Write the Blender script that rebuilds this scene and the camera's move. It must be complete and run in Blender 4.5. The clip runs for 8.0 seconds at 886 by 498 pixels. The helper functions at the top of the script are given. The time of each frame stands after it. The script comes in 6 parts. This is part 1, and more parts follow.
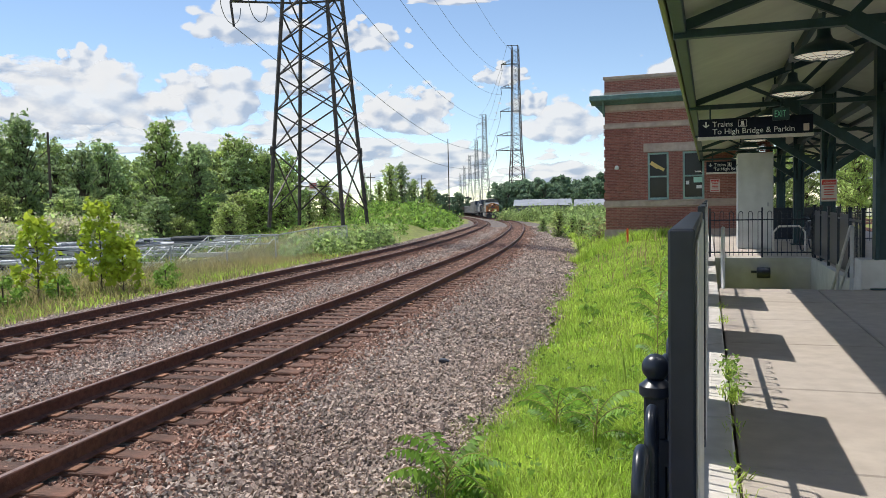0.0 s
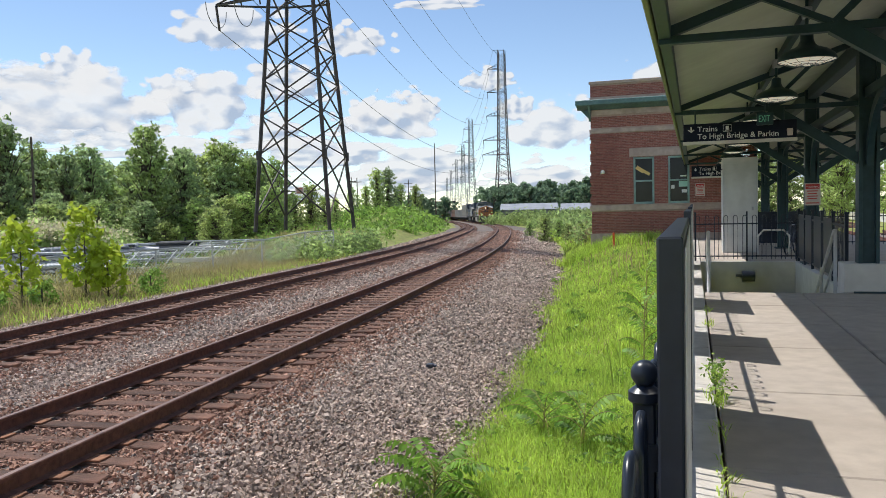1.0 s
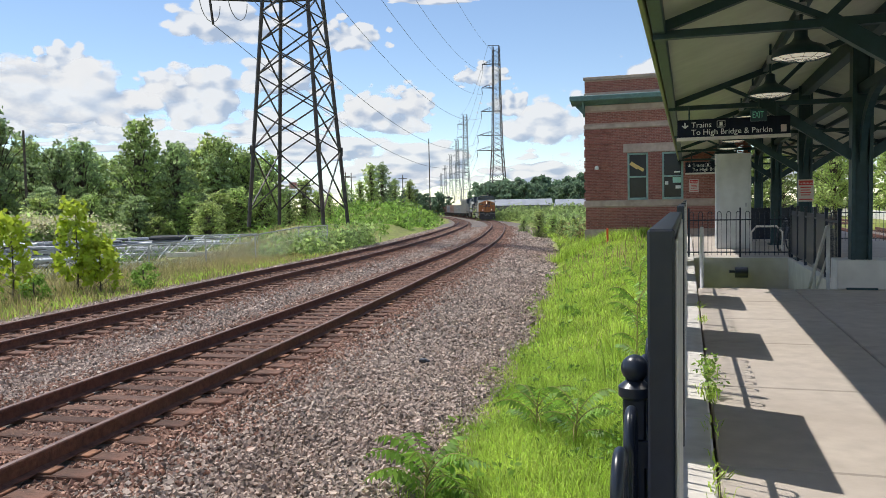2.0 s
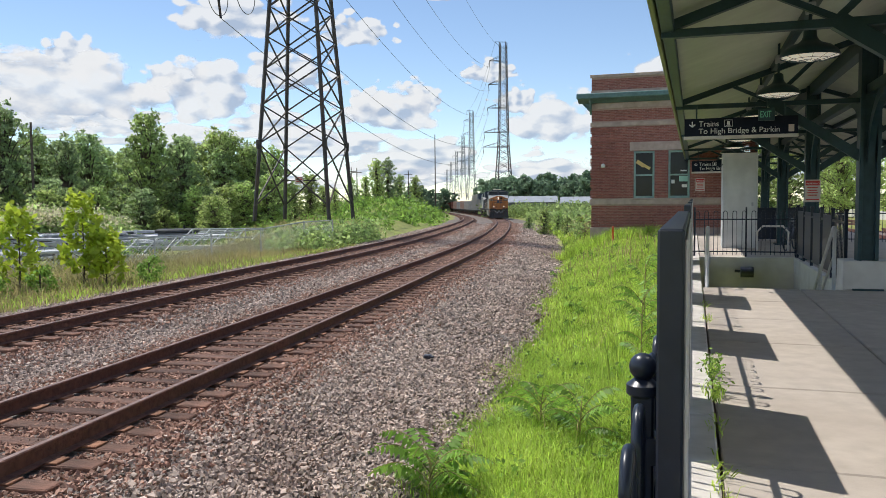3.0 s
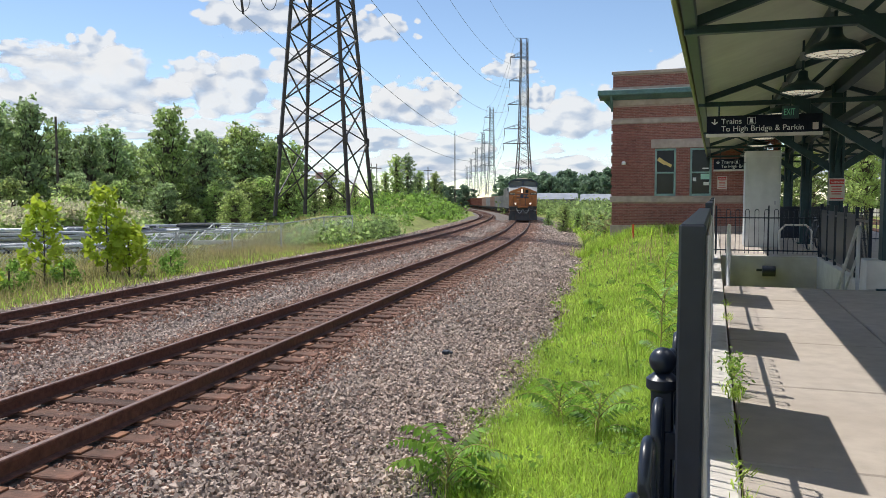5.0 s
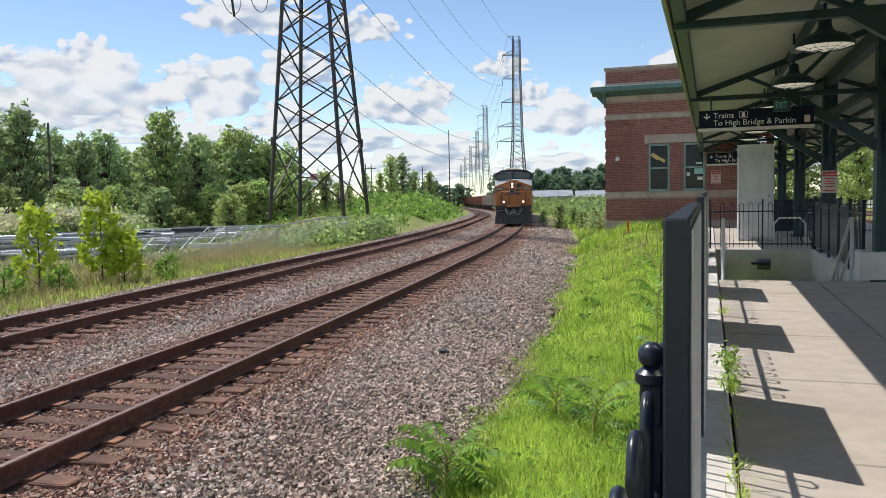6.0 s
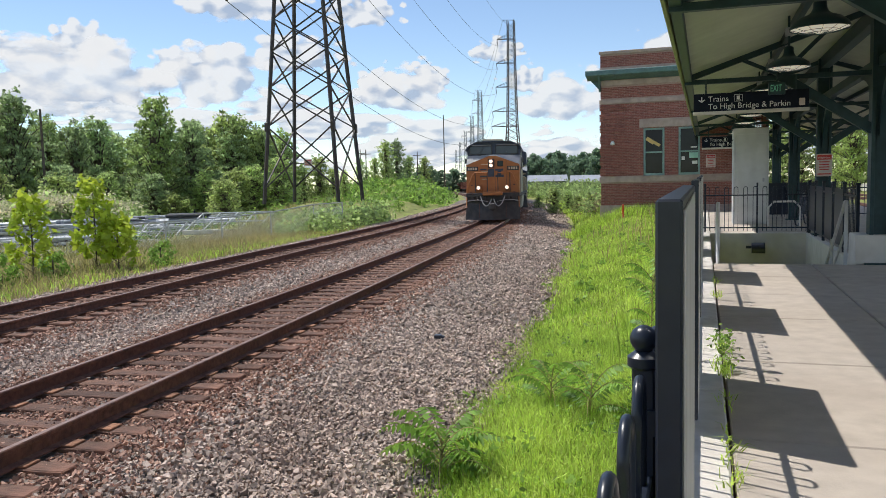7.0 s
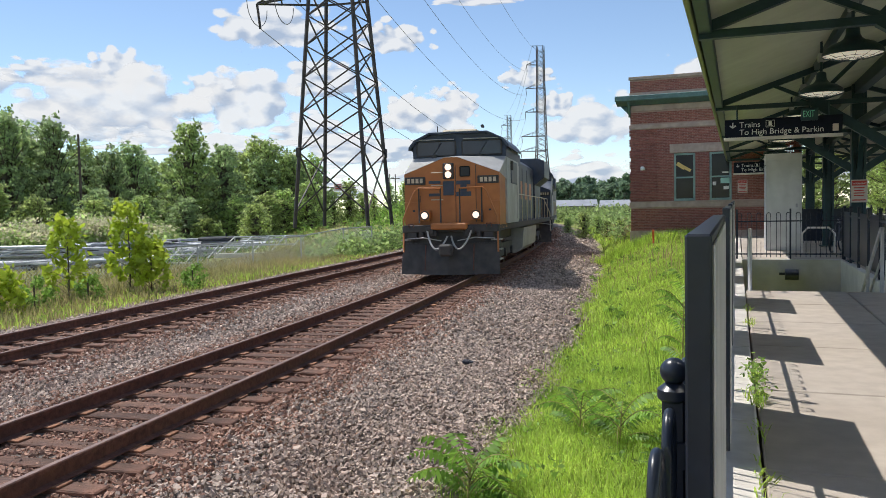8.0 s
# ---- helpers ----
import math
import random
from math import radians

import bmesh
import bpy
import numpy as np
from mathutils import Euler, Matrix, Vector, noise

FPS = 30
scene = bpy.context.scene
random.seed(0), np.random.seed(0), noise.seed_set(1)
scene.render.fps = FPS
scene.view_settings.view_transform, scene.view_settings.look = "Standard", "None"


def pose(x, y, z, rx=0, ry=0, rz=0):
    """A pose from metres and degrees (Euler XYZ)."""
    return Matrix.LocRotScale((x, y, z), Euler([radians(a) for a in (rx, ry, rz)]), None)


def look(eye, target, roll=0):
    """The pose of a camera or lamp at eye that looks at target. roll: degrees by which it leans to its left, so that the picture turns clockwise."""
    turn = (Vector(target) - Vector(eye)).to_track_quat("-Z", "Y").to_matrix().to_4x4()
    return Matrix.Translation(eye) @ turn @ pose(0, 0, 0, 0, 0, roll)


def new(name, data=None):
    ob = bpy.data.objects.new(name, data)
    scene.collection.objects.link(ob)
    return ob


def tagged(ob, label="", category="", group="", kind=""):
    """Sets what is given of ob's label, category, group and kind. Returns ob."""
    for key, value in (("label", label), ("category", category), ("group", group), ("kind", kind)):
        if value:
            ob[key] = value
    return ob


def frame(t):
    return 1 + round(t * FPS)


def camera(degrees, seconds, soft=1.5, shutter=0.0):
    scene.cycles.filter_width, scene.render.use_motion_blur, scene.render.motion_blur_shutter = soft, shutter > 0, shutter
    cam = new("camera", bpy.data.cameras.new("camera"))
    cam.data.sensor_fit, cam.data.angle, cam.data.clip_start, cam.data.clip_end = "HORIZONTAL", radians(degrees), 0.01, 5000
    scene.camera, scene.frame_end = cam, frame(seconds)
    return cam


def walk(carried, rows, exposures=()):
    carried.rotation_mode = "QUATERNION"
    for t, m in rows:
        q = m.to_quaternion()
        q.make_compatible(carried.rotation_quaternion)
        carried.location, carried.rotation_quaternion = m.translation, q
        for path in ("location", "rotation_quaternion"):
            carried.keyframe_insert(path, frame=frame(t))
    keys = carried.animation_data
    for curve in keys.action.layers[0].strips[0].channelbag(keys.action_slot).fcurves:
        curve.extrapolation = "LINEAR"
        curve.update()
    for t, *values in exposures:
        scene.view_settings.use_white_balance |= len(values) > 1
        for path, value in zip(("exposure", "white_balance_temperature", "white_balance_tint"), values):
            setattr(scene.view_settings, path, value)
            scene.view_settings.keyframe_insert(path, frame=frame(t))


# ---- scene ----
cam = camera(58.7, 8.0, soft=0.75)
EYE = Vector((0, 0, 1.6))
CAMERA_ROWS = [
    (0.0, pose(0.000, 0.000, 1.600, 86.70, 1.25, 18.60)),
    (0.5, pose(-0.001, 0.006, 1.598, 86.30, 1.35, 17.77)),
    (1.0, pose(-0.004, -0.009, 1.607, 86.99, 1.34, 17.63)),
    (1.5, pose(0.001, 0.021, 1.599, 86.84, 1.39, 17.28)),
    (3.0, pose(-0.008, 0.004, 1.602, 86.38, 0.53, 17.60)),
    (3.5, pose(-0.010, -0.013, 1.603, 86.44, 0.93, 18.48)),
    (4.0, pose(-0.012, -0.007, 1.599, 86.52, 0.47, 18.70)),
    (4.5, pose(-0.013, -0.018, 1.598, 86.26, -0.02, 19.05)),
    (6.0, pose(0.009, -0.017, 1.597, 86.06, 1.15, 18.65)),
    (6.5, pose(0.010, -0.002, 1.592, 85.75, 1.76, 18.43)),
    (7.0, pose(0.012, 0.009, 1.591, 84.99, 1.41, 18.29)),
    (7.5, pose(0.015, -0.003, 1.600, 85.89, 1.40, 19.17)),
    (8.0, pose(0.016, -0.015, 1.607, 86.80, 1.25, 20.39)),
]
walk(cam, CAMERA_ROWS, [(0.0, 0.12, 6440, 10), (8.0, 0.12, 6440, 10)])

# ---- daylight ----
SUN_WAY = Vector((-0.937 * math.cos(radians(60.5)), 0.349 * math.cos(radians(60.5)), math.sin(radians(60.5))))
world = bpy.data.worlds.new("sky")
scene.world = world
world.use_nodes = True
wn = world.node_tree.nodes
sky = wn.new("ShaderNodeTexSky")
sky.sky_type = "NISHITA"
sky.sun_disc = False
sky.sun_elevation = radians(60.5)
sky.sun_rotation = math.atan2(SUN_WAY.x, SUN_WAY.y)
sky.altitude = 1700
sky.air_density, sky.dust_density, sky.ozone_density = 1.0, 0.0, 0.9
world.node_tree.links.new(sky.outputs[0], wn["Background"].inputs[0])
wn["Background"].inputs[1].default_value = 0.138
sun_data = bpy.data.lights.new("sun", "SUN")
sun_data.energy, sun_data.angle, sun_data.color = 4.0, radians(0.6), (1.0, 0.95, 0.87)
sun = new("sun", sun_data)
sun.matrix_basis = look(SUN_WAY * 200, (0, 0, 0))


# ---- materials ----
def material(name, low, high, scale=6.0, rough=0.8, metal=0.0, bump=0.0, bump_scale=None, stain=None, stain_scale=0.6,
             stain_mix=0.5, each=0.0, island=0.0, stretch=(1, 1, 1), stain_edge=(0.45, 0.7)):
    """Two tones of fine noise, wider stains, tone changes from piece to piece, fine relief."""
    m = bpy.data.materials.new(name)
    m.use_nodes = True
    n, k = m.node_tree.nodes, m.node_tree.links
    bsdf = n["Principled BSDF"]
    bsdf.inputs["Roughness"].default_value = rough
    bsdf.inputs["Metallic"].default_value = metal
    co = n.new("ShaderNodeTexCoord")
    mp = n.new("ShaderNodeMapping")
    mp.inputs["Scale"].default_value = stretch
    k.new(co.outputs["Object"], mp.inputs["Vector"])
    fine = n.new("ShaderNodeTexNoise")
    fine.inputs["Scale"].default_value = scale
    fine.inputs["Detail"].default_value = 6
    k.new(mp.outputs[0], fine.inputs["Vector"])
    ramp = n.new("ShaderNodeMapRange")
    ramp.inputs["From Min"].default_value, ramp.inputs["From Max"].default_value = 0.3, 0.7
    k.new(fine.outputs["Fac"], ramp.inputs["Value"])
    mix = n.new("ShaderNodeMix")
    mix.data_type = "RGBA"
    mix.inputs[6].default_value, mix.inputs[7].default_value = (*low, 1), (*high, 1)
    k.new(ramp.outputs[0], mix.inputs[0])
    out = mix.outputs[2]
    if stain:
        wide = n.new("ShaderNodeTexNoise")
        wide.inputs["Scale"].default_value = stain_scale
        wide.inputs["Detail"].default_value = 5
        k.new(co.outputs["Object"], wide.inputs["Vector"])
        edge = n.new("ShaderNodeMapRange")
        edge.inputs["From Min"].default_value, edge.inputs["From Max"].default_value = stain_edge
        edge.inputs["To Max"].default_value = stain_mix
        k.new(wide.outputs["Fac"], edge.inputs["Value"])
        mix2 = n.new("ShaderNodeMix")
        mix2.data_type = "RGBA"
        mix2.inputs[7].default_value = (*stain, 1)
        k.new(edge.outputs[0], mix2.inputs[0])
        k.new(out, mix2.inputs[6])
        out = mix2.outputs[2]
    for amount, node, socket in ((each, "ShaderNodeObjectInfo", "Random"), (island, "ShaderNodeNewGeometry", "Random Per Island")):
        if amount:
            src = n.new(node)
            rng = n.new("ShaderNodeMapRange")
            rng.inputs["To Min"].default_value, rng.inputs["To Max"].default_value = 1 - amount, 1 + amount
            k.new(src.outputs[socket], rng.inputs["Value"])
            hsv = n.new("ShaderNodeHueSaturation")
            k.new(rng.outputs[0], hsv.inputs["Value"])
            k.new(out, hsv.inputs["Color"])
            out = hsv.outputs[0]
    k.new(out, bsdf.inputs["Base Color"])
    if bump:
        bn = n.new("ShaderNodeTexNoise")
        bn.inputs["Scale"].default_value = bump_scale or scale * 3
        bn.inputs["Detail"].default_value = 4
        k.new(mp.outputs[0], bn.inputs["Vector"])
        b = n.new("ShaderNodeBump")
        b.inputs["Strength"].default_value = bump
        b.inputs["Distance"].default_value = 0.02
        k.new(bn.outputs["Fac"], b.inputs["Height"])
        k.new(b.outputs[0], bsdf.inputs["Normal"])
    return m


def leafy(name, low, high, island=0.35, scale=0.6, each=0.0, through_light=0.5):
    m = material(name, low, high, scale=scale, rough=0.6, island=island, each=each)
    n, k = m.node_tree.nodes, m.node_tree.links
    bsdf = n["Principled BSDF"]
    color = bsdf.inputs["Base Color"].links[0].from_socket
    thin = n.new("ShaderNodeBsdfTranslucent")
    k.new(color, thin.inputs["Color"])
    mix = n.new("ShaderNodeMixShader")
    mix.inputs[0].default_value = through_light
    k.new(bsdf.outputs[0], mix.inputs[1])
    k.new(thin.outputs[0], mix.inputs[2])
    k.new(mix.outputs[0], n["Material Output"].inputs["Surface"])
    return m


def glowing(name, color, strength):
    m = bpy.data.materials.new(name)
    m.use_nodes = True
    b = m.node_tree.nodes["Principled BSDF"]
    b.inputs["Base Color"].default_value = (*color, 1)
    b.inputs["Emission Color"].default_value = (*color, 1)
    b.inputs["Emission Strength"].default_value = strength
    return m


M_GROUND = material("weedy_soil", (0.16, 0.19, 0.04), (0.3, 0.34, 0.075), 1.6, 0.95, bump=0.6, stain=(0.22, 0.18, 0.09), stain_scale=0.25, stain_mix=0.5)
M_BALLAST = material("ballast_bed", (0.05, 0.042, 0.037), (0.26, 0.22, 0.19), 17.0, 0.9, bump=1.0, bump_scale=17, stain=(0.26, 0.17, 0.12), stain_scale=0.5, stain_mix=0.4)
M_STONE = material("ballast_stone", (0.3, 0.235, 0.195), (0.59, 0.475, 0.4), 9.0, 0.9, island=0.58, stain=(0.3, 0.205, 0.16), stain_scale=0.45, stain_mix=0.55)
M_STONE_RUST = material("rust_stained_stone", (0.24, 0.13, 0.093), (0.44, 0.275, 0.205), 9.0, 0.9, island=0.5, stain=(0.27, 0.15, 0.1), stain_scale=0.8, stain_mix=0.7)
M_RAIL = material("rusty_rail", (0.09, 0.04, 0.031), (0.19, 0.085, 0.058), 14.0, 0.75, 0.15, bump=0.3, stain=(0.05, 0.032, 0.028), stain_scale=1.2)
M_RAILTOP = material("worn_rail_head", (0.17, 0.105, 0.085), (0.28, 0.19, 0.16), 6.0, 0.55, 0.4)
M_TIE = material("creosote_timber", (0.055, 0.036, 0.03), (0.2, 0.112, 0.08), 7.0, 0.9, bump=0.7, stretch=(0.6, 6, 6), each=0.3, stain=(0.27, 0.13, 0.085), stain_scale=1.1, stain_mix=0.7)
M_PLATE = material("rusty_plate", (0.19, 0.085, 0.05), (0.34, 0.17, 0.1), 12.0, 0.85, 0.2, each=0.25)
M_CONCRETE = material("platform_concrete", (0.43, 0.375, 0.325), (0.53, 0.465, 0.405), 5.0, 0.88, bump=0.15, bump_scale=60, stain=(0.4, 0.34, 0.29), stain_scale=0.9, stain_mix=0.6, each=0.04)
M_KERB = material("pale_kerb_concrete", (0.62, 0.58, 0.53), (0.74, 0.7, 0.65), 7.0, 0.88, bump=0.15, stain=(0.48, 0.44, 0.4), stain_scale=2.0, stain_mix=0.5)
M_WALL = material("grey_concrete", (0.64, 0.62, 0.59), (0.74, 0.72, 0.69), 4.0, 0.9, bump=0.15, stain=(0.5, 0.47, 0.44), stain_scale=1.2)
M_BRICK = material("red_brick", (0.28, 0.105, 0.086), (0.42, 0.175, 0.14), 9.0, 0.9, bump=0.3, each=0.22, island=0.22)
M_MORTAR = material("mortar", (0.38, 0.27, 0.23), (0.48, 0.35, 0.3), 12.0, 0.95)
M_LIMESTONE = material("brownstone_trim", (0.42, 0.33, 0.28), (0.53, 0.42, 0.36), 5.0, 0.9, bump=0.2, stain=(0.25, 0.18, 0.15), stain_scale=1.5)
M_CORNICE = material("weathered_cornice_paint", (0.085, 0.165, 0.165), (0.13, 0.23, 0.225), 8.0, 0.6, stain=(0.07, 0.12, 0.12), stain_scale=1.5)
M_TEAL = material("verdigris_paint", (0.24, 0.37, 0.345), (0.32, 0.46, 0.43), 8.0, 0.6, stain=(0.08, 0.16, 0.15), stain_scale=2.0)
M_GREEN = material("dark_green_steel", (0.016, 0.046, 0.056), (0.026, 0.065, 0.078), 9.0, 0.45, 0.1)
M_EAVE = material("olive_eave_paint", (0.19, 0.23, 0.085), (0.26, 0.3, 0.12), 6.0, 0.5)
M_CANOPY = material("cream_roof_deck", (0.52, 0.55, 0.46), (0.6, 0.63, 0.53), 3.0, 0.75, stain=(0.42, 0.44, 0.37), stain_scale=0.8)
M_ROOFTOP = material("canopy_sheet", (0.12, 0.14, 0.12), (0.17, 0.19, 0.16), 3.0, 0.6)
M_BLACK = material("black_enamel", (0.01, 0.017, 0.034), (0.018, 0.027, 0.05), 20.0, 0.32, 0.0, stain=(0.03, 0.032, 0.036), stain_scale=7.0, stain_mix=0.5)
M_PANELGREY = material("grey_panel_face", (0.66, 0.65, 0.63), (0.76, 0.75, 0.73), 3.0, 0.5, stain=(0.5, 0.47, 0.44), stain_scale=5.0, stretch=(1, 1, 0.2))
M_GALV = material("galvanised_steel", (0.38, 0.4, 0.43), (0.56, 0.58, 0.61), 6.0, 0.5, 0.15, island=0.3, stain=(0.26, 0.27, 0.29), stain_scale=0.8)
M_DULLGALV = material("dull_galvanised_steel", (0.42, 0.43, 0.44), (0.56, 0.57, 0.58), 6.0, 0.6, 0.15)
M_GREYDOOR = material("grey_patched_paint", (0.54, 0.55, 0.55), (0.62, 0.63, 0.63), 3.0, 0.7, stain=(0.44, 0.45, 0.45), stain_scale=2.2, stain_mix=0.55)
M_TOWER = material("weathered_tower_steel", (0.045, 0.042, 0.045), (0.09, 0.082, 0.08), 3.0, 0.65, 0.4, stain=(0.13, 0.08, 0.055), stain_scale=0.5)
# tower steel made paler and bluer, air haze mixed into the colour
M_HAZED_TOWER = material("haze_toned_tower_steel", (0.17, 0.19, 0.22), (0.24, 0.26, 0.29), 3.0, 0.7, 0.2)
M_WIRE = material("aluminium_cable", (0.12, 0.13, 0.15), (0.18, 0.19, 0.21), 3.0, 0.6, 0.3)
M_WHITE = material("white_lettering", (0.75, 0.75, 0.72), (0.82, 0.82, 0.8), 9.0, 0.6)
M_RED = material("red_sign_paint", (0.5, 0.035, 0.03), (0.58, 0.05, 0.045), 9.0, 0.5)
M_PINK = material("faded_sign_white", (0.6, 0.5, 0.46), (0.68, 0.58, 0.54), 9.0, 0.6)
M_ORANGE = material("orange_marker", (0.65, 0.09, 0.035), (0.75, 0.13, 0.05), 9.0, 0.5)
M_GLASS = material("dark_glass", (0.015, 0.02, 0.022), (0.025, 0.03, 0.032), 2.0, 0.06)
M_GLASS.node_tree.nodes["Principled BSDF"].inputs["Specular IOR Level"].default_value = 0.22
M_TRUNK = material("grey_bark", (0.07, 0.055, 0.045), (0.15, 0.12, 0.1), 3.0, 0.95, bump=0.5)
M_LEAF = leafy("maple_leaves", (0.29, 0.39, 0.135), (0.48, 0.6, 0.23), 0.45, 0.3, 0.22, 0.6)
M_LEAF_DARK = leafy("dark_oak_leaves", (0.27, 0.37, 0.18), (0.46, 0.57, 0.28), 0.45, 0.3, 0.22, 0.6)
M_DULLGLASS = material("dull_side_glass", (0.03, 0.036, 0.042), (0.05, 0.058, 0.065), 2.0, 0.45)
M_LEAF_LIGHT = leafy("light_locust_leaves", (0.34, 0.43, 0.14), (0.55, 0.64, 0.25), 0.45, 0.3, 0.2, 0.6)
M_WINDSHIELD = material("windshield_glass", (0.03, 0.04, 0.052), (0.05, 0.064, 0.08), 1.0, 0.08)
M_WINDSHIELD.node_tree.nodes["Principled BSDF"].inputs["Specular IOR Level"].default_value = 0.5
# bluish leaf colour stands in for the haze over the far wood
M_LEAF_FAR = leafy("haze_tinted_far_leaves", (0.17, 0.26, 0.17), (0.31, 0.42, 0.26), 0.3, 0.2, 0.1, 0.6)
M_LEAF_BRIGHT = leafy("bright_sapling_leaves", (0.36, 0.47, 0.04), (0.6, 0.68, 0.08), 0.3)
M_LEAF_FEATHER = leafy("tree_of_heaven_leaflets", (0.12, 0.27, 0.035), (0.36, 0.54, 0.09), 0.45, through_light=0.45)
M_LEAF_FROND = leafy("ailanthus_leaflets", (0.15, 0.28, 0.05), (0.36, 0.52, 0.11), 0.5)
M_GRASS = leafy("lush_grass", (0.34, 0.5, 0.07), (0.64, 0.78, 0.16), 0.45, 0.9)
M_WEED = leafy("dry_weeds", (0.3, 0.3, 0.11), (0.54, 0.43, 0.22), 0.5, 0.5)
M_BLOOM = leafy("cream_knotweed_bloom", (0.62, 0.58, 0.38), (0.8, 0.74, 0.52), 0.3)


# ---- mesh building ----
class Builder:
    """Collects corners and faces of one mesh."""

    def __init__(self):
        self.v, self.f = [], []

    def add(self, verts, faces):
        o = len(self.v)
        self.v.extend(verts)
        self.f.extend([tuple(i + o for i in f) for f in faces])
        return self

    def box(self, x0, x1, y0, y1, z0, z1, c=0.0, m=None):
        """A box; c is the width of its chamfered edges."""
        if c <= 0:
            vs = [(x, y, z) for z in (z0, z1) for y in (y0, y1) for x in (x0, x1)]
            fs = [(0, 2, 3, 1), (4, 5, 7, 6), (0, 1, 5, 4), (2, 6, 7, 3), (0, 4, 6, 2), (1, 3, 7, 5)]
        else:
            vs, ids = [], {}
            for sx in (0, 1):
                for sy in (0, 1):
                    for sz in (0, 1):
                        for a in range(3):
                            p = [(x0, x1)[sx], (y0, y1)[sy], (z0, z1)[sz]]
                            q = [(x0 + c, x1 - c)[sx], (y0 + c, y1 - c)[sy], (z0 + c, z1 - c)[sz]]
                            q[a] = p[a]
                            ids[sx, sy, sz, a] = len(vs)
                            vs.append(tuple(q))
            fs = []
            for s in (0, 1):
                fs.append([ids[s, i, j, 0] for i, j in ((0, 0), (1, 0), (1, 1), (0, 1))][:: 1 if s else -1])
                fs.append([ids[i, s, j, 1] for i, j in ((0, 0), (0, 1), (1, 1), (1, 0))][:: 1 if s else -1])
                fs.append([ids[i, j, s, 2] for i, j in ((0, 0), (1, 0), (1, 1), (0, 1))][:: 1 if s else -1])
            for i in (0, 1):
                for j in (0, 1):
                    fs.append([ids[0, i, j, 1], ids[1, i, j, 1], ids[1, i, j, 2], ids[0, i, j, 2]][:: 1 if i == j else -1])
                    fs.append([ids[i, 0, j, 2], ids[i, 1, j, 2], ids[i, 1, j, 0], ids[i, 0, j, 0]][:: 1 if i == j else -1])
                    fs.append([ids[i, j, 0, 0], ids[i, j, 1, 0], ids[i, j, 1, 1], ids[i, j, 0, 1]][:: 1 if i == j else -1])
                    for l in (0, 1):
                        fs.append([ids[i, j, l, a] for a in range(3)][:: 1 if (i + j + l) % 2 else -1])
        if m is not None:
            vs = [tuple(m @ Vector(p)) for p in vs]
        return self.add(vs, fs)

    def bar(self, p, q, w, h=None, up=(0, 0, 1)):
        """A straight bar of w by h from p to q."""
        p, q = Vector(p), Vector(q)
        d = q - p
        if d.length < 1e-6:
            return self
        h = h or w
        a = d.cross(Vector(up))
        if a.length < 1e-5 * d.length:
            a = d.cross(Vector((0, 1, 0)))
        a.normalize()
        b = a.cross(d).normalized()
        vs = [tuple(e + a * (i * w / 2) + b * (j * h / 2)) for e in (p, q) for i, j in ((-1, -1), (1, -1), (1, 1), (-1, 1))]
        return self.add(vs, [(0, 1, 2, 3)[::-1], (4, 5, 6, 7), (0, 1, 5, 4), (1, 2, 6, 5), (2, 3, 7, 6), (3, 0, 4, 7)])

    def tube(self, pts, r, n=8, r1=None, close=True):
        """A round tube through points, tapering from r to r1."""
        pts = [Vector(p) for p in pts]
        r1 = r if r1 is None else r1
        rings = []
        for i, p in enumerate(pts):
            d = (pts[min(i + 1, len(pts) - 1)] - pts[max(i - 1, 0)]).normalized()
            a = d.cross(Vector((0, 0, 1)))
            if a.length < 1e-3:
                a = d.cross(Vector((0, 1, 0)))
            a.normalize()
            b = a.cross(d)
            rr = r + (r1 - r) * i / max(1, len(pts) - 1)
            rings += [tuple(p + (a * math.cos(t) + b * math.sin(t)) * rr) for t in [2 * math.pi * j / n for j in range(n)]]
        fs = [(i * n + j, i * n + (j + 1) % n, (i + 1) * n + (j + 1) % n, (i + 1) * n + j) for i in range(len(pts) - 1) for j in range(n)]
        if close:
            fs += [tuple(range(n)), tuple(range((len(pts) - 1) * n, len(pts) * n))[::-1]]
        return self.add(rings, fs)

    def lathe(self, profile, n=20, at=(0, 0, 0)):
        """A turned shape from (radius, height) pairs about the z axis."""
        vs = [(at[0] + r * math.cos(2 * math.pi * j / n), at[1] + r * math.sin(2 * math.pi * j / n), at[2] + z) for r, z in profile for j in range(n)]
        fs = [(i * n + j, i * n + (j + 1) % n, (i + 1) * n + (j + 1) % n, (i + 1) * n + j) for i in range(len(profile) - 1) for j in range(n)]
        return self.add(vs, fs)

    def prism(self, outline, x0, x1):
        """An outline of (y, z) pairs drawn out along x."""
        n = len(outline)
        vs = [(x, y, z) for x in (x0, x1) for y, z in outline]
        return self.add(vs, [tuple(range(n)), tuple(range(n, 2 * n))[::-1]] + [((i + 1) % n, i, n + i, n + (i + 1) % n) for i in range(n)])

    def sheet(self, rows, flip=False):
        """A sheet through equal rows of points."""
        w = len(rows[0])
        fs = [(i * w + j, i * w + j + 1, (i + 1) * w + j + 1, (i + 1) * w + j) for i in range(len(rows) - 1) for j in range(w - 1)]
        return self.add([tuple(p) for r in rows for p in r], [f[::-1] for f in fs] if flip else fs)


def mesh_of(name, b, mat, smooth=False):
    me = bpy.data.meshes.new(name)
    me.from_pydata(b.v, [], b.f)
    me.materials.append(mat)
    if smooth:
        me.polygons.foreach_set("use_smooth", [True] * len(me.polygons))
    me.update()
    return me


